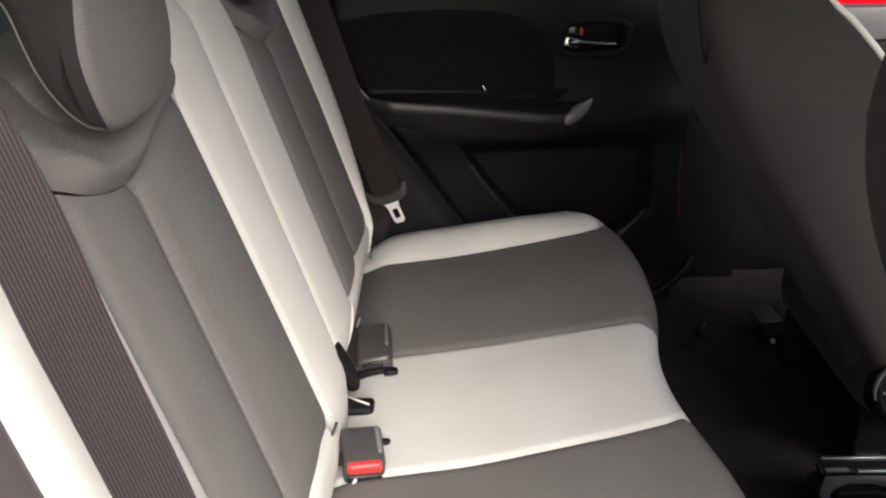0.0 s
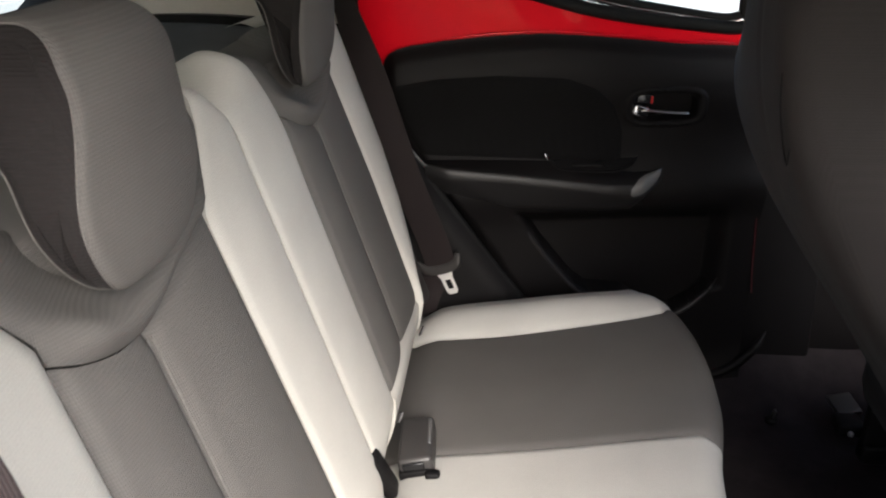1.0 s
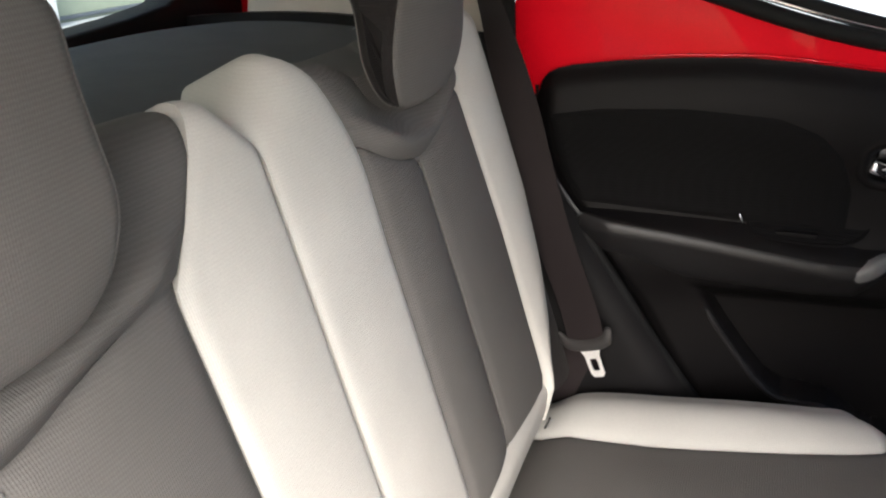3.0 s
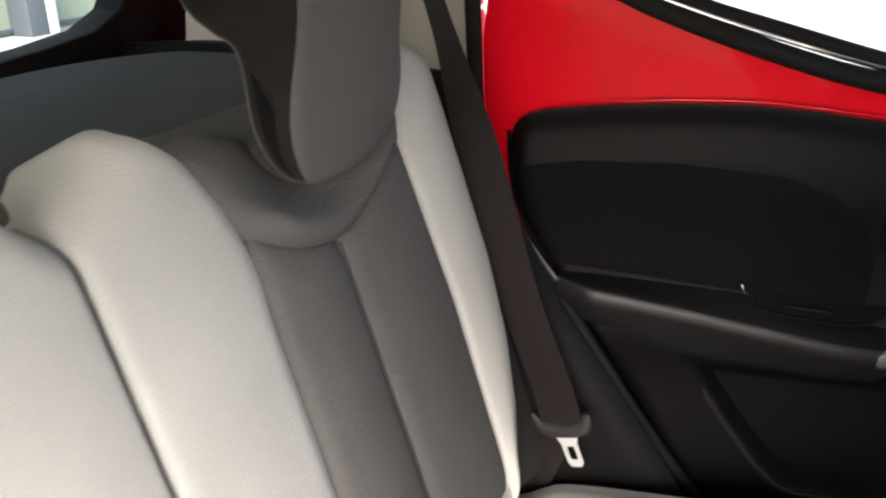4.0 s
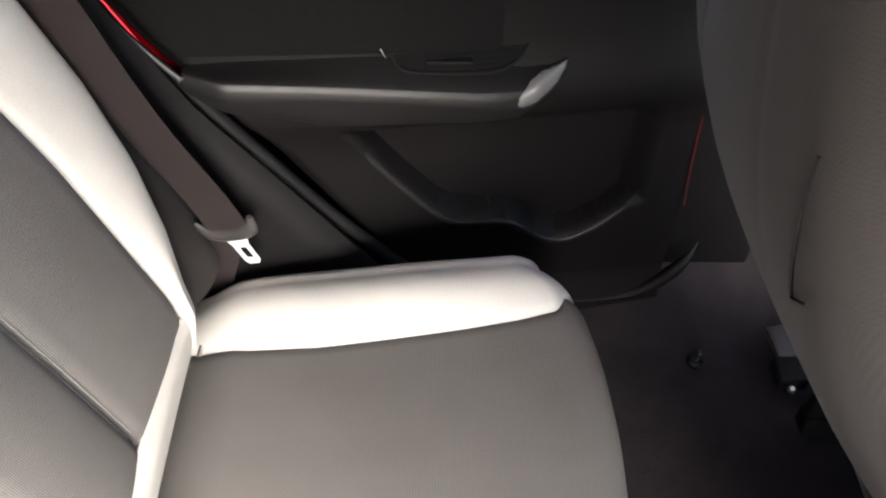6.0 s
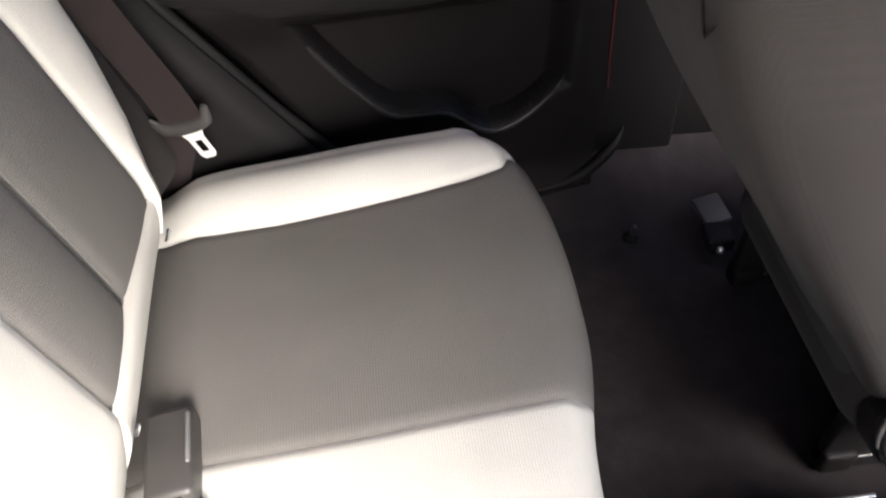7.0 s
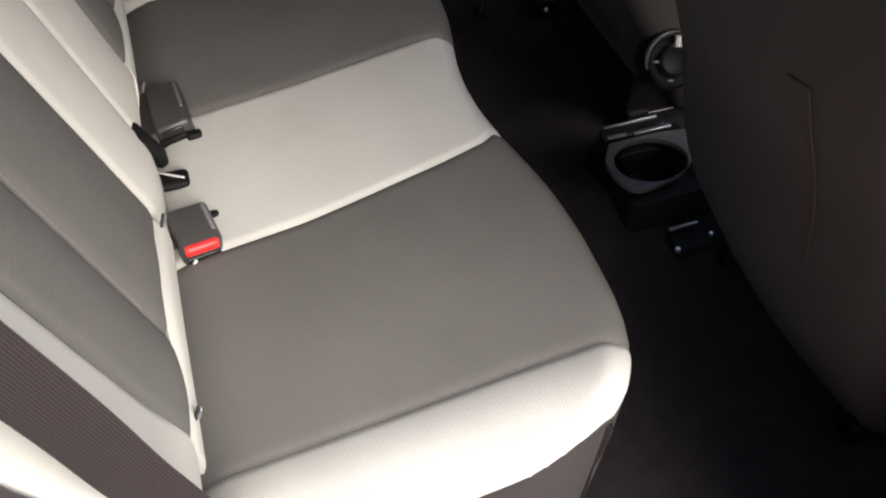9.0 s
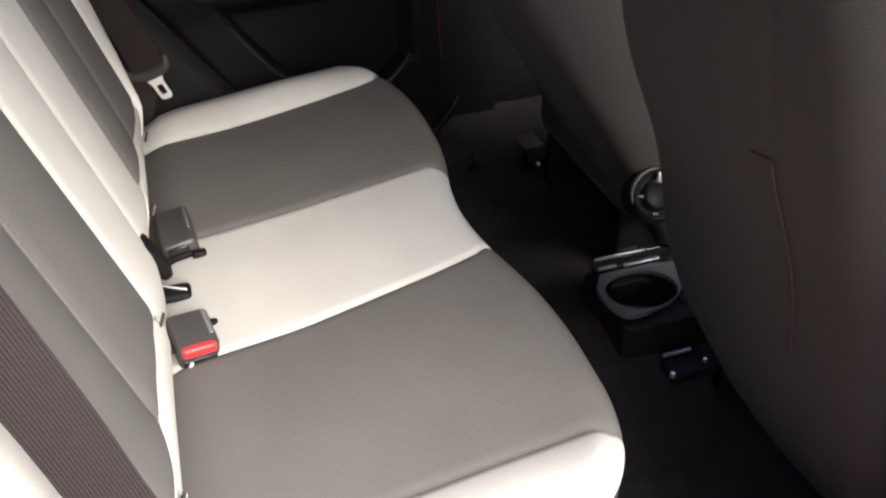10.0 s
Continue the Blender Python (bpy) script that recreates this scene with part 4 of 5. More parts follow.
# ---- head restraints ----
def head_restraint(far):
    cy = 0.867 if far else 0.276
    ob = thing("head_restraint", "dark grey cloth head restraint " + ("above the backrest by the door" if far else "above the backrest by the open doorway"), "head restraint", (-0.2, cy, 0.95), "rear head restraints")
    lean = 0.006 if far else -0.014
    shift = (lambda z: -0.015 + 0.10 * (z - 0.95)) if far else (lambda z: 0.0)
    outline = [(-0.112, 0.912), (-0.104, 0.920), (-0.100, 0.936), (-0.099, 0.96), (-0.100, 1.0), (-0.099, 1.04), (-0.101, 1.07), (-0.112, 1.094), (-0.135, 1.107), (-0.17, 1.105),
               (-0.205, 1.09), (-0.214, 1.062), (-0.200, 1.040), (-0.178, 1.027), (-0.157, 1.016), (-0.145, 0.99), (-0.136, 0.958), (-0.128, 0.932), (-0.121, 0.917)]
    drop = (lambda z: 0.013 * (1 - step((z - 0.91) / 0.13))) if far else (lambda z: 0.003 * (1 - step((z - 0.91) / 0.1)))
    outline = [(x + shift(z), z - drop(z)) for x, z in outline]
    ring = [Vector(p) for p in curve_through([Vector((x, 0, z + lean)) for x, z in outline + outline[:1]], 8)[:-1]]
    n = len(ring)
    inward = []
    for i in range(n):
        d = (ring[(i + 1) % n] - ring[i - 1]).normalized()
        inward.append(Vector((-d.z, 0, d.x)))
    if sum(((Vector((-0.15, 0, 1.05)) - p).dot(w) for p, w in zip(ring, inward))) < 0:
        inward = [-w for w in inward]
    r = 0.013
    low = 0.909 + lean - drop(0.909)

    def half(z):
        dip = min(1.0, max(0.0, low + 0.085 - z) / 0.087)
        return (0.104 if far else 0.102) - 0.074 * (1 - math.sqrt(1 - dip * dip)) - (0.012 if far else 0.018) * step((z - 0.95) / 0.1) - 0.03 * step((z - 1.06) / 0.06)

    def ring_at(k_side, k_in):
        """One loop of the pad: k_side +1 or -1, k_in 0 at its flank to 1 at its middle."""
        loop = []
        for p, w in zip(ring, inward):
            h = half(p.z)
            if k_in < 0.3:
                g = k_in / 0.3 * math.pi / 2
                y, inset = h - r + r * math.cos(g), r - r * math.sin(g)
            else:
                y, inset = (h - r) * (1 - (k_in - 0.3) / 0.7), 0.0
            crown = 0.008 * (1 - (y / h) ** 2) * max(0.0, -w.x) if h else 0.0
            g = p + w * (inset - crown)
            loop.append((g.x, cy + k_side * y, g.z))
        return loop

    def skin_of(loops):
        verts = [v for loop in loops for v in loop]
        faces = [(i * n + k, i * n + (k + 1) % n, (i + 1) * n + (k + 1) % n, (i + 1) * n + k) for i in range(len(loops) - 1) for k in range(n)]
        return verts, faces

    split = 0.17
    ins = [split, 0.21, 0.25, 0.3] + list(np.linspace(0.34, 1, 16))
    verts, faces = skin_of([ring_at(-1, k) for k in ins] + [ring_at(1, k) for k in ins[-2::-1]])
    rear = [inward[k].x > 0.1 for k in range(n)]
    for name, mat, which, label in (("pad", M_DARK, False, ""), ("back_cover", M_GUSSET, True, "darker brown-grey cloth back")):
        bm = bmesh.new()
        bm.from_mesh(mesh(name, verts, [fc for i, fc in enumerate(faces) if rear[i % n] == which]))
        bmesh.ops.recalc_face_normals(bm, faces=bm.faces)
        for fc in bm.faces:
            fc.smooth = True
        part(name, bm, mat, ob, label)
    for side in (-1, 1):
        verts, faces = skin_of([ring_at(side, k) for k in (0.0, 0.06, 0.12, split)])
        faces.append(tuple(range(n)))
        bm = bmesh.new()
        bm.from_mesh(mesh("gusset", verts, faces))
        bmesh.ops.recalc_face_normals(bm, faces=bm.faces)
        for fc in bm.faces:
            fc.smooth = len(fc.verts) == 4
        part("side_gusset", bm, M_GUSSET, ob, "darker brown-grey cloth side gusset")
        part("gusset_seam", tube(ring_at(side, split), 0.0011, sides=6, closed=True, up=(0, 1, 0)), M_DARK, ob, "sewn seam round the gusset")
    for s in (-1, 1):
        p = Vector((-0.178, cy + s * 0.03, 1.0))
        part("post", tube([p + UP * -0.06, p + UP * 0.06], 0.005), M_BLACK, ob, "black steel post")


head_restraint(True)
head_restraint(False)


# ---- belts ----
def shoulder_belt(far):
    f = (lambda y: y) if far else (lambda y: 2 * MID - y)
    ob = thing("seat_belt", "black woven seat belt " + ("with steel tongue beside the closed door" if far else "hanging before the backrest edge"), "seat belt", (0.02, f(1.176), 0.40), "shoulder belts")
    pts = curve_through([(-0.30, f(1.21), 1.33), (-0.235, f(1.174), 1.18), (-0.158, f(1.152), 1.02), (-0.100, f(1.146), 0.85), (-0.048, f(1.152), 0.67), (0.0, f(1.168), 0.53), (0.018, f(1.175), 0.464)], 6)
    if not far:
        pts = curve_through([(-0.30, -0.06, 1.33), (-0.15, -0.03, 1.12), (-0.073, -0.020, 0.97), (-0.043, -0.020, 0.85), (-0.018, -0.020, 0.742), (-0.001, -0.022, 0.66), (0.014, -0.024, 0.60), (0.032, -0.029, 0.52), (0.039, -0.032, 0.468)], 6)
    side = [(0.93 - 0.25 * step((p.z - 0.82) / 0.2), -0.25 - 0.5 * step((p.z - 0.82) / 0.2), 0.27) if far else (0.96, 0.06, 0.27) for p in pts]
    part("webbing", ribbon(pts, 0.066 if far else 0.048, 0.0014, side), M_BELT, ob)
    low = curve_through([(0.014 if far else 0.035, f(1.18) if far else -0.042, 0.47), (0.0, f(1.19) - (0 if far else 0.02), 0.42), (-0.02, f(1.19), 0.36), (-0.03, f(1.185), 0.30)], 6)
    part("lap_webbing", ribbon(low, 0.05, 0.0014, (0.93, (-0.25 if far else 0.25), 0.27)), M_BELT, ob)
    s = -1 if far else 1
    d = Vector((0.2, 0, -0.98)).normalized()
    ax = Vector((0.93, 0.25 * s, 0.27))
    ax = (ax - d * ax.dot(d)).normalized()
    n = d.cross(ax).normalized()
    turn = Matrix((ax, n, d)).transposed()
    base = Vector((0.021, 1.174, 0.458)) if far else Vector((0.035, -0.04, 0.462))
    if far:
        ax, d = (ax * 0.978 - d * 0.208).normalized(), (d * 0.978 + ax * 0.208).normalized()
        turn = Matrix((ax, n, d)).transposed()
    arc = [base + ax * (0.046 * e) - d * (0.016 * abs(e) ** 3 + 0.010 * max(0.0, abs(e) - 0.8) / 0.2) for e in np.linspace(-1, 1, 25)]
    head = part("tongue_grip", tube(arc, [0.0105 * min(1.0, 0.45 + 2.2 * (1 - abs(e))) for e in np.linspace(-1, 1, 25)], sides=12, flat=0.62, up=tuple(n)), M_BUCKLE, ob, "charcoal moulded tongue grip with upturned ends")
    part("grip_stud", lathe([(0, 0.004), (0.003, 0.004), (0.004, 0.002), (0.004, -0.002), (0, -0.002)], base - ax * 0.036 + n * 0.006 * (-1 if far else 1), n * (-1 if far else 1), sides=12), M_SILVER, head, "small bright stud")
    place = lambda a, b, k: tuple(base + ax * a + d * b + n * (k - 0.0012))
    steel = [(-0.018, 0.008), (0.018, 0.008), (0.013, 0.02), (0.0125, 0.05), (0.008, 0.056), (-0.008, 0.056), (-0.0125, 0.05), (-0.013, 0.02)]
    hole_ = [(-0.006, 0.024), (0.006, 0.024), (0.0065, 0.03), (0.0065, 0.042), (0.005, 0.045), (-0.005, 0.045), (-0.0065, 0.042), (-0.0065, 0.03)]
    part("tongue", slab(steel, place, 0.0024, hole=hole_, bevel=0.0004), M_STEEL, head, "bright steel tongue with a square hole")


shoulder_belt(True)
shoulder_belt(False)


def buckle(far):
    """A belt buckle lying at the back of the cushion, on its short strap."""
    ob = thing("belt_buckle", "black plastic belt buckle " + ("standing on dark cloth" if far else "with red button on the cushion"), "belt buckle", (0.035, 0.72 if far else 0.46, 0.37), "bench belt buckles")
    if far:
        turn = Euler((0, radians(-9.3), radians(5.0))).to_matrix()
        c = Vector((0.030, 0.718, 0.380))
        part("housing", box(c, (0.052, 0.104, 0.036), 0.007, turn), M_BUCKLE, ob)
        part("slot_face", box(c + turn @ Vector((-0.003, -0.049, 0.006)), (0.032, 0.012, 0.012), 0.002, turn), M_GLOSS, ob, "dark tongue slot")
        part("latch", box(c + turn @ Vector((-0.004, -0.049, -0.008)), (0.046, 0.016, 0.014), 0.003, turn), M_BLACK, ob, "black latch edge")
        part("edge_rib", box(c + turn @ Vector((0.0215, 0.012, 0.0172)), (0.005, 0.060, 0.005), 0.002, turn), M_GREY, ob, "pale edge rib")
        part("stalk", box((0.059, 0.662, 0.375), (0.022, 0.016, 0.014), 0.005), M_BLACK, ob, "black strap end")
    else:
        turn = Euler((radians(10), radians(4), radians(12))).to_matrix()
        c = Vector((0.037, 0.458, 0.384))
        part("housing", box(c, (0.054, 0.068, 0.038), 0.007, turn), M_BUCKLE, ob)
        part("edge_rib", box(c + turn @ Vector((0.021, 0.006, 0.0182)), (0.006, 0.044, 0.004), 0.0018, turn), M_GREY, ob, "pale edge rib")
        part("release_button", box(c + turn @ Vector((-0.001, -0.032, 0.012)), (0.045, 0.012, 0.016), 0.005, turn), M_BUTTON, ob, "bright red release button")
        part("slot", box(c + turn @ Vector((0, -0.034, -0.006)), (0.044, 0.006, 0.010), 0.001, turn), M_GLOSS, ob, "dark tongue slot")
        # glint at the slot, put in as a pale steel block
        part("slot_glint", box(c + turn @ Vector((-0.014, -0.038, -0.008)), (0.004, 0.003, 0.009), 0.001, turn @ Euler((0, radians(25), 0)).to_matrix()), M_STEEL, ob, "small steel block for the glint in the slot")
        part("stalk", box((0.063, 0.494, 0.372), (0.017, 0.013, 0.014), 0.005), M_BLACK, ob, "black strap end")
        part("strap", ribbon([(0.022, 0.472, 0.376), (0.0, 0.470, 0.374), (-0.03, 0.475, 0.356)], 0.05, 0.003, (0, 1, 0)), M_BUCKLE, ob, "short charcoal strap")


buckle(True)
buckle(False)

# centre belt's stowed buckle: one half in the backrest's foot, one in the cushion
mid = thing("centre_buckle", "black centre belt buckle tucked into the seat joint", "belt buckle", (0.02, 0.59, 0.38))
turn = Matrix((Vector((0, 1, 0)), OUT, UP)).transposed() @ Euler((0, radians(-14), 0)).to_matrix()
part("housing", box((0.000, 0.588, 0.434), (0.034, 0.02, 0.084), 0.009, turn), M_BLACK, mid)
part("latch_plate", box((0.012, 0.578, 0.372), (0.058, 0.034, 0.014), 0.008), M_BLACK, mid)
part("pale_edge", box((0.016, 0.582, 0.3805), (0.050, 0.0025, 0.003), 0.001, Euler((0, radians(-8), radians(-38))).to_matrix()), M_STEEL, mid, "pale steel edge")


def anchor_tag(p, lean):
    ob = thing("anchor_loop", "small steel child-seat anchor loop in the seat joint", "seat anchor", p, "child-seat anchors")
    c = Vector(p)
    turn = Euler((0, radians(-70), radians(lean))).to_matrix()
    pts = [c + turn @ Vector((0.0085 * math.cos(q), 0.0038 * math.sin(q), 0)) for q in np.linspace(0, 2 * math.pi, 15)[:-1]]
    part("wire", tube(pts, 0.0012, sides=6, closed=True, up=(1, 0, 0)), M_SILVER, ob)
    part("backing", box(c - Vector((0.003, 0, 0)), (0.019, 0.0065, 0.003), 0.0005, turn), M_FOAM, ob, "dark slot behind the wire")


for p in ((-0.002, 1.030, 0.400), (0.004, 0.730, 0.424), (0.011, 0.430, 0.446), (0.014, 0.172, 0.412)):
    anchor_tag(p, 0)


# ---- front seats ----
def front_seat(near):
    f = (lambda y: y) if not near else (lambda y: 2 * MID - y)
    ob = thing("front_seat", "dark brown-grey cloth front seat seen from behind" + (" beside the open doorway" if near else " beside the closed door"), "car seat", (0.85, f(0.94), 0.1), "front seats")
    ZS = (0.11, 0.19, 0.33, 0.39, 0.44, 0.53, 0.60, 0.65, 0.70, 0.75, 0.82, 0.90, 1.0, 1.1, 1.22)
    XS = (0.87, 0.825, 0.745, 0.722, 0.702, 0.680, 0.660, 0.636, 0.611, 0.590, 0.571, 0.556, 0.545, 0.54, 0.545)
    if not near:
        ZS = (0.14, 0.24, 0.30, 0.40, 0.50, 0.60, 0.66, 0.73, 0.80, 0.87, 0.92, 1.0, 1.1, 1.22)
        XS = (0.94, 0.875, 0.84, 0.775, 0.708, 0.637, 0.596, 0.552, 0.519, 0.497, 0.490, 0.487, 0.49, 0.50)
    spine = lambda z: sum(between(z + d, ZS, XS) for d in (-0.045, -0.03, -0.015, 0.0, 0.015, 0.03, 0.045)) / 7
    rim_x = lambda z: between(z, (0.14, 0.3, 0.6, 0.80, 0.824, 0.885, 0.905, 0.957, 0.984, 1.1, 1.22), (1.05, 0.975, 0.873, 0.771, 0.747, 0.692, 0.666, 0.638, 0.623, 0.603, 0.602))

    def half_width(z, outer=False):
        if outer and not near:
            return between(z, (0.14, 0.22, 0.3, 0.45, 0.80, 0.86, 0.90, 0.94, 0.98, 1.1, 1.22), (0.205, 0.218, 0.222, 0.225, 0.222, 0.212, 0.185, 0.148, 0.12, 0.105, 0.09))
        return between(z, (0.14, 0.22, 0.3, 0.45, 0.78, 0.85, 0.90, 0.95, 1.0, 1.1, 1.22), (0.205, 0.218, 0.222, 0.225, 0.222, 0.214, 0.192, 0.165, 0.145, 0.13, 0.105))

    def skin(u, v):
        """Rear face and sides of the backrest, wrapped round its rim."""
        z = 0.14 + 1.06 * u
        x0 = spine(z)
        t = 2 * v - 1
        a = abs(t)
        s = 1 if t > 0 else -1
        w = half_width(z, s > 0)
        rc = 0.085 if s > 0 and not near else 0.045
        if a < 0.7:
            k = a / 0.7
            y, dx = (w - rc) * k, 0.012 * math.cos(k * math.pi / 2) * -1 + 0.006
        else:
            q = (a - 0.7) / 0.3
            if q < 0.6:
                g = q / 0.6 * math.pi / 2
                y, dx = w - rc + rc * math.sin(g), rc * (1 - math.cos(g)) + 0.006
            else:
                y, dx = w, rc + 0.006 + max(0.0, rim_x(z) - x0 - rc - 0.006) * (q - 0.6) / 0.4
        x = x0 + dx + 0.0015 * bell(a - 0.42, 0.03)
        if u > 0.93:
            x += 0.05 * ((u - 0.93) / 0.07) ** 2
        return (x, f(0.94 - s * y) if near else 0.94 + s * y, z)
    part("backrest", shell(skin, np.concatenate([np.linspace(0, 0.9, 40), np.linspace(0.91, 1, 10)]), np.concatenate([np.linspace(0, 0.15, 8), np.linspace(0.16, 0.84, 50), np.linspace(0.85, 1, 8)]), 0.02), M_FRONT, ob, "dark brown-grey cloth backrest")

    def face(y, z, lift=0.0015):
        """A point on the backrest's rear face, y from its centre towards the car's middle."""
        k = min(1.0, abs(y) / (half_width(z) - 0.045))
        x = spine(z) + 0.006 - 0.012 * math.cos(k * math.pi / 2) - lift
        return Vector((x, 0.94 - y if not near else f(0.94 - y), z))
    if near:
        lines = [[(-0.105, 0.50 - 0.06 + 0.30 * t) for t in np.linspace(0, 1, 14)], [(-0.105 + 0.03 * t, 0.742 - 0.006 * t) for t in np.linspace(0, 1, 6)]]
    else:
        lines = [[(0.166, 0.82 + 0.12 * t) for t in np.linspace(0, 1, 10)], [(0.166 + 0.03 * t, 0.82 + 0.03 * t) for t in np.linspace(0, 1, 6)]]
    for pts in lines:
        part("seam", tube([face(y, z) for y, z in pts], 0.0013, sides=6), M_THREAD if near else M_BLACK, ob, "dark stitched seam")
    if not near:
        # rim light from the windscreen, put in as an off-white tube
        rim = [Vector((rim_x(z) + 0.006, 0.94 - half_width(z) + 0.004, z)) for z in np.linspace(0.78, 1.05, 24)]
        part("front_edge", tube(rim, 0.005, sides=8), M_LIGHT, ob, "off-white tube for the light along the front edge")
    part("filling", box((0.80, 0.94 if not near else f(0.94), 0.52), (0.10, 0.36, 0.66), 0.04, Euler((0, radians(-20), 0)).to_matrix()), M_FOAM, ob, "dark seat filling")
    part("seat_base", box((1.06, 0.94 if not near else f(0.94), 0.30), (0.46, 0.44, 0.16), 0.05), M_FRONT, ob, "dark cloth seat base")
    for s in (-1, 1):
        yr = (0.94 if not near else f(0.94)) + s * 0.17
        rail = part("rail", box((1.1, yr, 0.115), (0.45, 0.03, 0.03), 0.004), M_GLOSS, ob, "black steel seat rail")
        part("rail_cap", box((0.875, yr, 0.12), (0.05, 0.04, 0.045), 0.008), M_BLACK, rail, "black plastic rail cap")
        part("leg", box((1.0, yr, 0.18), (0.3, 0.02, 0.14), 0.004), M_BLACK, ob, "black steel seat leg")
    return ob


front_seat(False)
front_seat(True)

# recliner wheel on the far front seat's inner side
kc = Vector((0.866, 0.672, 0.320))
kn = Vector((-0.25, -0.82, 0.5)).normalized()
knob = thing("recliner_cover", "black recliner cover with a ribbed pale tab on the seat side", "seat fitting", kc)
part("shroud", lathe([(0, -0.06), (0.054, -0.06), (0.053, -0.02), (0.049, -0.006), (0.043, 0.0), (0.038, -0.004), (0.0, -0.006)], kc, kn, sides=40), M_GLOSS, knob, "glossy black rounded shroud")
dial = part("dial", lathe([(0.029, -0.005), (0.027, 0.004), (0.022, 0.007), (0.016, 0.003), (0.0, 0.002)], kc, kn, sides=36), M_BLACK, knob, "black dial")
tab_up = (Vector((0.2, 0.5, 0.85)) - kn * Vector((0.2, 0.5, 0.85)).dot(kn)).normalized()
tab_x = tab_up.cross(kn).normalized()
tt = Matrix((tab_x, tab_up, kn)).transposed()
for k in range(7):
    part("rib", box(kc + tab_up * 0.033 + tab_x * (0.010 + 0.0043 * (k - 3)) + kn * 0.010, (0.0024, 0.017, 0.004), 0.0008, tt), M_TAG, knob, "pale grip rib")
part("tab", box(kc + tab_up * 0.033 + tab_x * 0.010 + kn * 0.007, (0.033, 0.021, 0.004), 0.0015, tt), M_GREY, knob, "grey tab under the ribs")
# reflection on the glossy shroud, drawn as a paler arc
arc = [kc + (tab_x * math.cos(q) + tab_up * math.sin(q)) * 0.049 + kn * 0.0 for q in np.linspace(radians(55), radians(200), 24)]
part("shroud_reflection", tube(arc, [0.0012 + 0.0032 * math.sin(math.pi * min(1.0, (24 - k) / 18)) if k > 5 else 0.0022 + 0.0004 * k for k in range(24)], sides=10, up=tuple(kn)), M_BUCKLE, knob, "paler arc for the reflection round the shroud")
# glints on the cover, added as small grey blocks
for turn_q in (100, 185, 262):
    q = radians(turn_q)
    part("glint_block", box(kc + (tab_x * math.cos(q) + tab_up * math.sin(q)) * (0.026 if turn_q < 150 else 0.034) + kn * 0.006, (0.010, 0.004, 0.003), 0.001, tt), M_GREY, dial, "small grey block for a glint")

# ---- rear of the middle console ----
con = thing("console", "black plastic rear console with a grey-rimmed cup holder", "console", (0.82, MID, 0.1))
cup = Vector((0.795, 0.572, 0.19))
part("cup_wall", lathe([(0.053, 0.0), (0.05, -0.06), (0.045, -0.068), (0.0, -0.068), (0.0, -0.072), (0.05, -0.072), (0.056, -0.06), (0.058, 0.0)], cup, (0, 0, 1), sides=40), M_BLACK, con, "black cup well")
rim_pts = [(0.742, 0.630), (0.80, 0.632), (0.865, 0.629), (0.905, 0.618), (0.882, 0.577), (0.849, 0.537), (0.795, 0.516), (0.742, 0.510), (0.720, 0.541), (0.718, 0.590)]
ring_out = [(p.x, p.y) for p in curve_through([Vector((x, y, 0)) for x, y in rim_pts + rim_pts[:1]], 5)[:-1]]
ring_in = [(0.795 + 0.067 * math.cos(q), 0.571 + 0.0535 * math.sin(q)) for q in (math.atan2((y - 0.571) / 0.052, (x - 0.795) / 0.065) for x, y in ring_out)]
part("cup_rim", slab(ring_out, flat_z(0.188), 0.01, hole=ring_in, bevel=0.003), M_RIM, con, "satin grey cup rim")
part("tail", slab([(0.725, 0.50), (0.74, 0.49), (0.9, 0.49), (0.9, 0.665), (0.74, 0.665), (0.725, 0.655)], flat_z(0.085), 0.097, hole=[(0.742, 0.545), (0.758, 0.532), (0.835, 0.532), (0.845, 0.6), (0.82, 0.612), (0.75, 0.608)], bevel=0.004), M_BLACK, con, "black console tail")
part("shelf", box((0.95, 0.58, 0.172), (0.20, 0.12, 0.03), 0.01), M_BLACK, con, "black console top")
part("body", box((1.0, 0.58, 0.125), (0.30, 0.13, 0.09), 0.02), M_BLACK, con, "black console body")
flap = part("flap", box((0.80, 0.652, 0.196), (0.125, 0.026, 0.012), 0.003, Euler((radians(12), 0, radians(1))).to_matrix()), M_GLOSS, con, "glossy black hinged flap")
part("flap_edge", box((0.80, 0.6655, 0.2055), (0.105, 0.005, 0.004), 0.001, Euler((0, 0, radians(1))).to_matrix()), M_SILVER, flap, "bright flap edge")
part("flap_hinge", box((0.832, 0.6395, 0.201), (0.075, 0.007, 0.005), 0.001, Euler((0, 0, radians(1))).to_matrix()), M_SILVER, flap, "bright hinge")

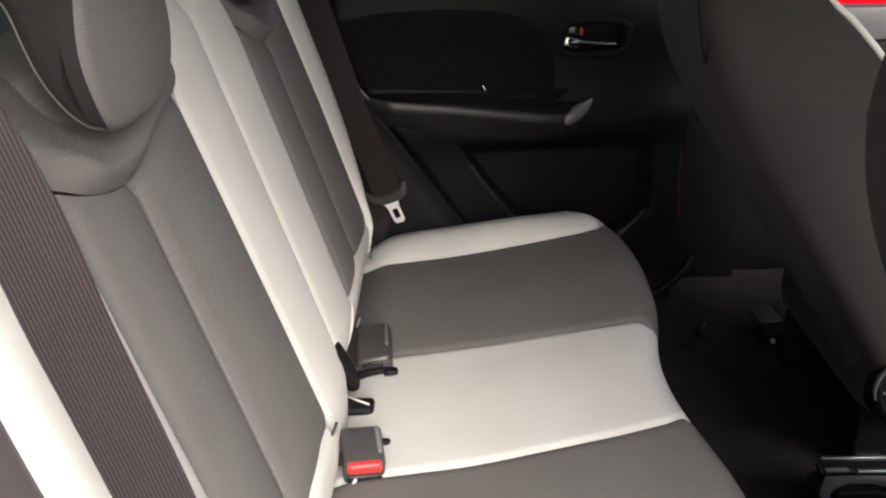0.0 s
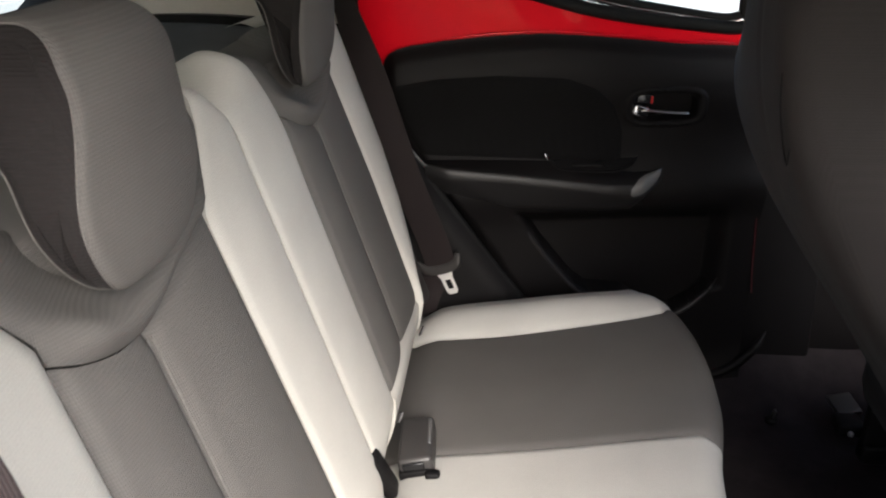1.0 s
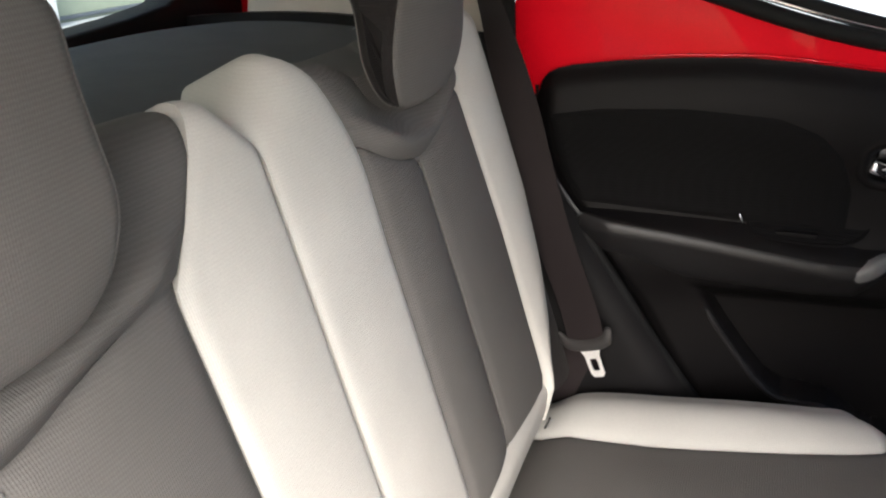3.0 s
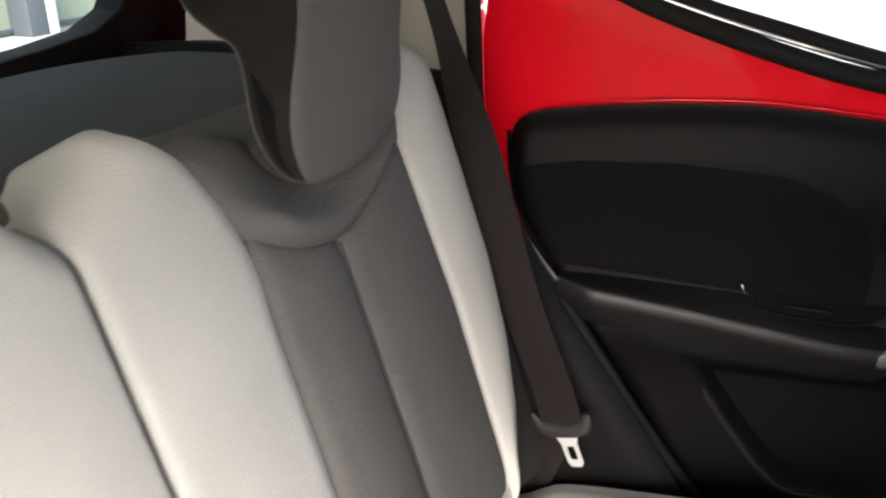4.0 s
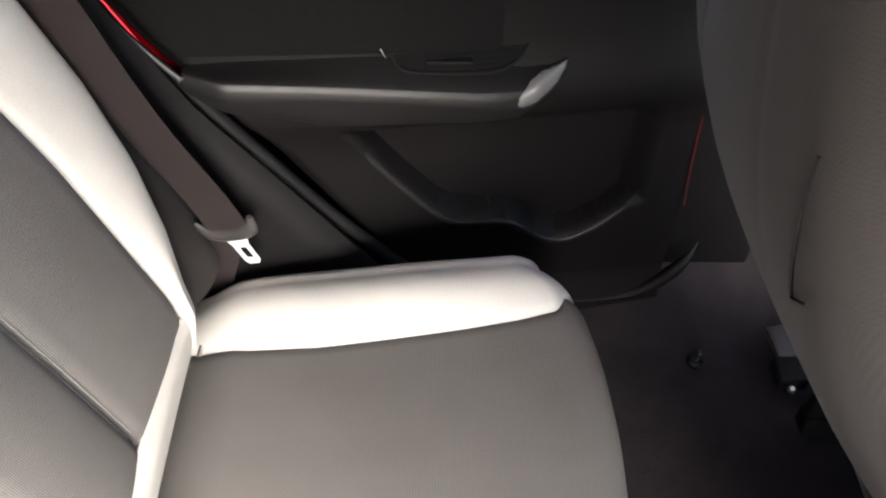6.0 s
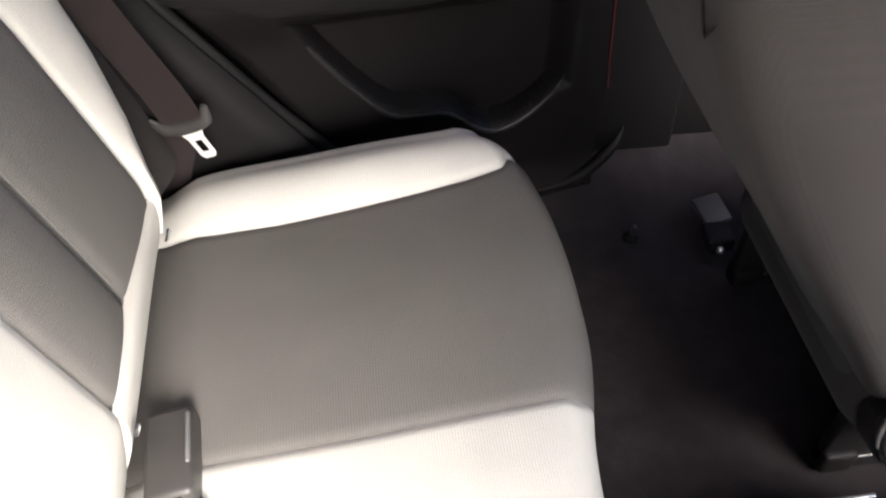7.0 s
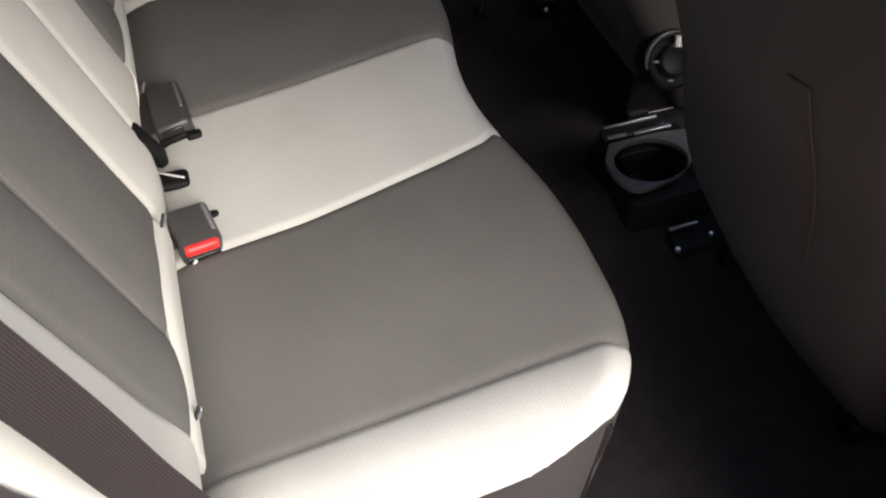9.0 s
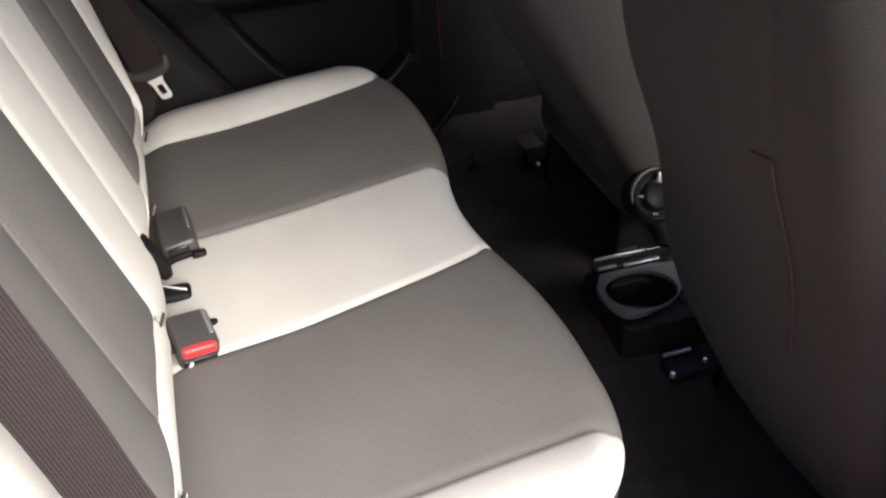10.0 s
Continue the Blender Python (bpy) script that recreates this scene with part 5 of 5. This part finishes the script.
part("flap_catch", box((0.762, 0.6405, 0.202), (0.036, 0.006, 0.005), 0.0015, Euler((0, 0, radians(1))).to_matrix()), M_GREY, flap, "satin catch")

# seat rail end bracket on the floor
br = thing("rail_bracket", "black steel seat rail bracket bolted to the floor", "bracket", (0.81, 0.44, 0.1), "seat rail brackets")
part("plate", box((0.82, 0.442, 0.112), (0.07, 0.045, 0.02), 0.004), M_BLACK, br)
part("lip", box((0.818, 0.466, 0.128), (0.055, 0.006, 0.008), 0.002), M_SILVER, br, "bright bent lip")
part("bolt", lathe([(0, 0.008), (0.004, 0.008), (0.005, 0.005), (0.005, 0), (0, 0)], (0.782, 0.42, 0.124), (0, 0, 1), sides=12), M_SILVER, br, "steel bolt")
part("bolt", lathe([(0, 0.007), (0.003, 0.007), (0.004, 0.004), (0.004, 0), (0, 0)], (0.856, 0.437, 0.122), (0, 0, 1), sides=12), M_SILVER, br, "steel bolt")

# far seat's outer rail bracket, and a mat clip on the carpet beside it
fb = thing("rail_bracket", "dull dark grey seat rail bracket beside the far sill", "bracket", (0.865, 1.25, 0.12), "seat rail brackets")
part("plate", box((0.866, 1.253, 0.128), (0.05, 0.062, 0.012), 0.003, Euler((radians(6), radians(-8), radians(8))).to_matrix()), M_BUCKLE, fb)
part("foot", box((0.86, 1.20, 0.115), (0.05, 0.05, 0.03), 0.006), M_BLACK, fb, "black bracket foot")
part("bolt", lathe([(0, 0.008), (0.004, 0.008), (0.006, 0.005), (0.006, 0), (0, 0)], (0.855, 1.168, 0.112), (0, 0, 1), sides=12), M_SILVER, fb, "steel bolt")
clip = thing("mat_clip", "small dark plastic mat clip on black carpet", "mat clip", (0.72, 1.24, 0.09))
part("base", lathe([(0, 0.008), (0.010, 0.008), (0.014, 0.003), (0.014, -0.004), (0, -0.004)], (0.72, 1.24, 0.09), (0, 0, 1), sides=20), M_BLACK, clip)
part("hook", box((0.722, 1.240, 0.106), (0.006, 0.012, 0.02), 0.002, Euler((0, radians(12), 0)).to_matrix()), M_BUCKLE, clip, "worn charcoal hook")
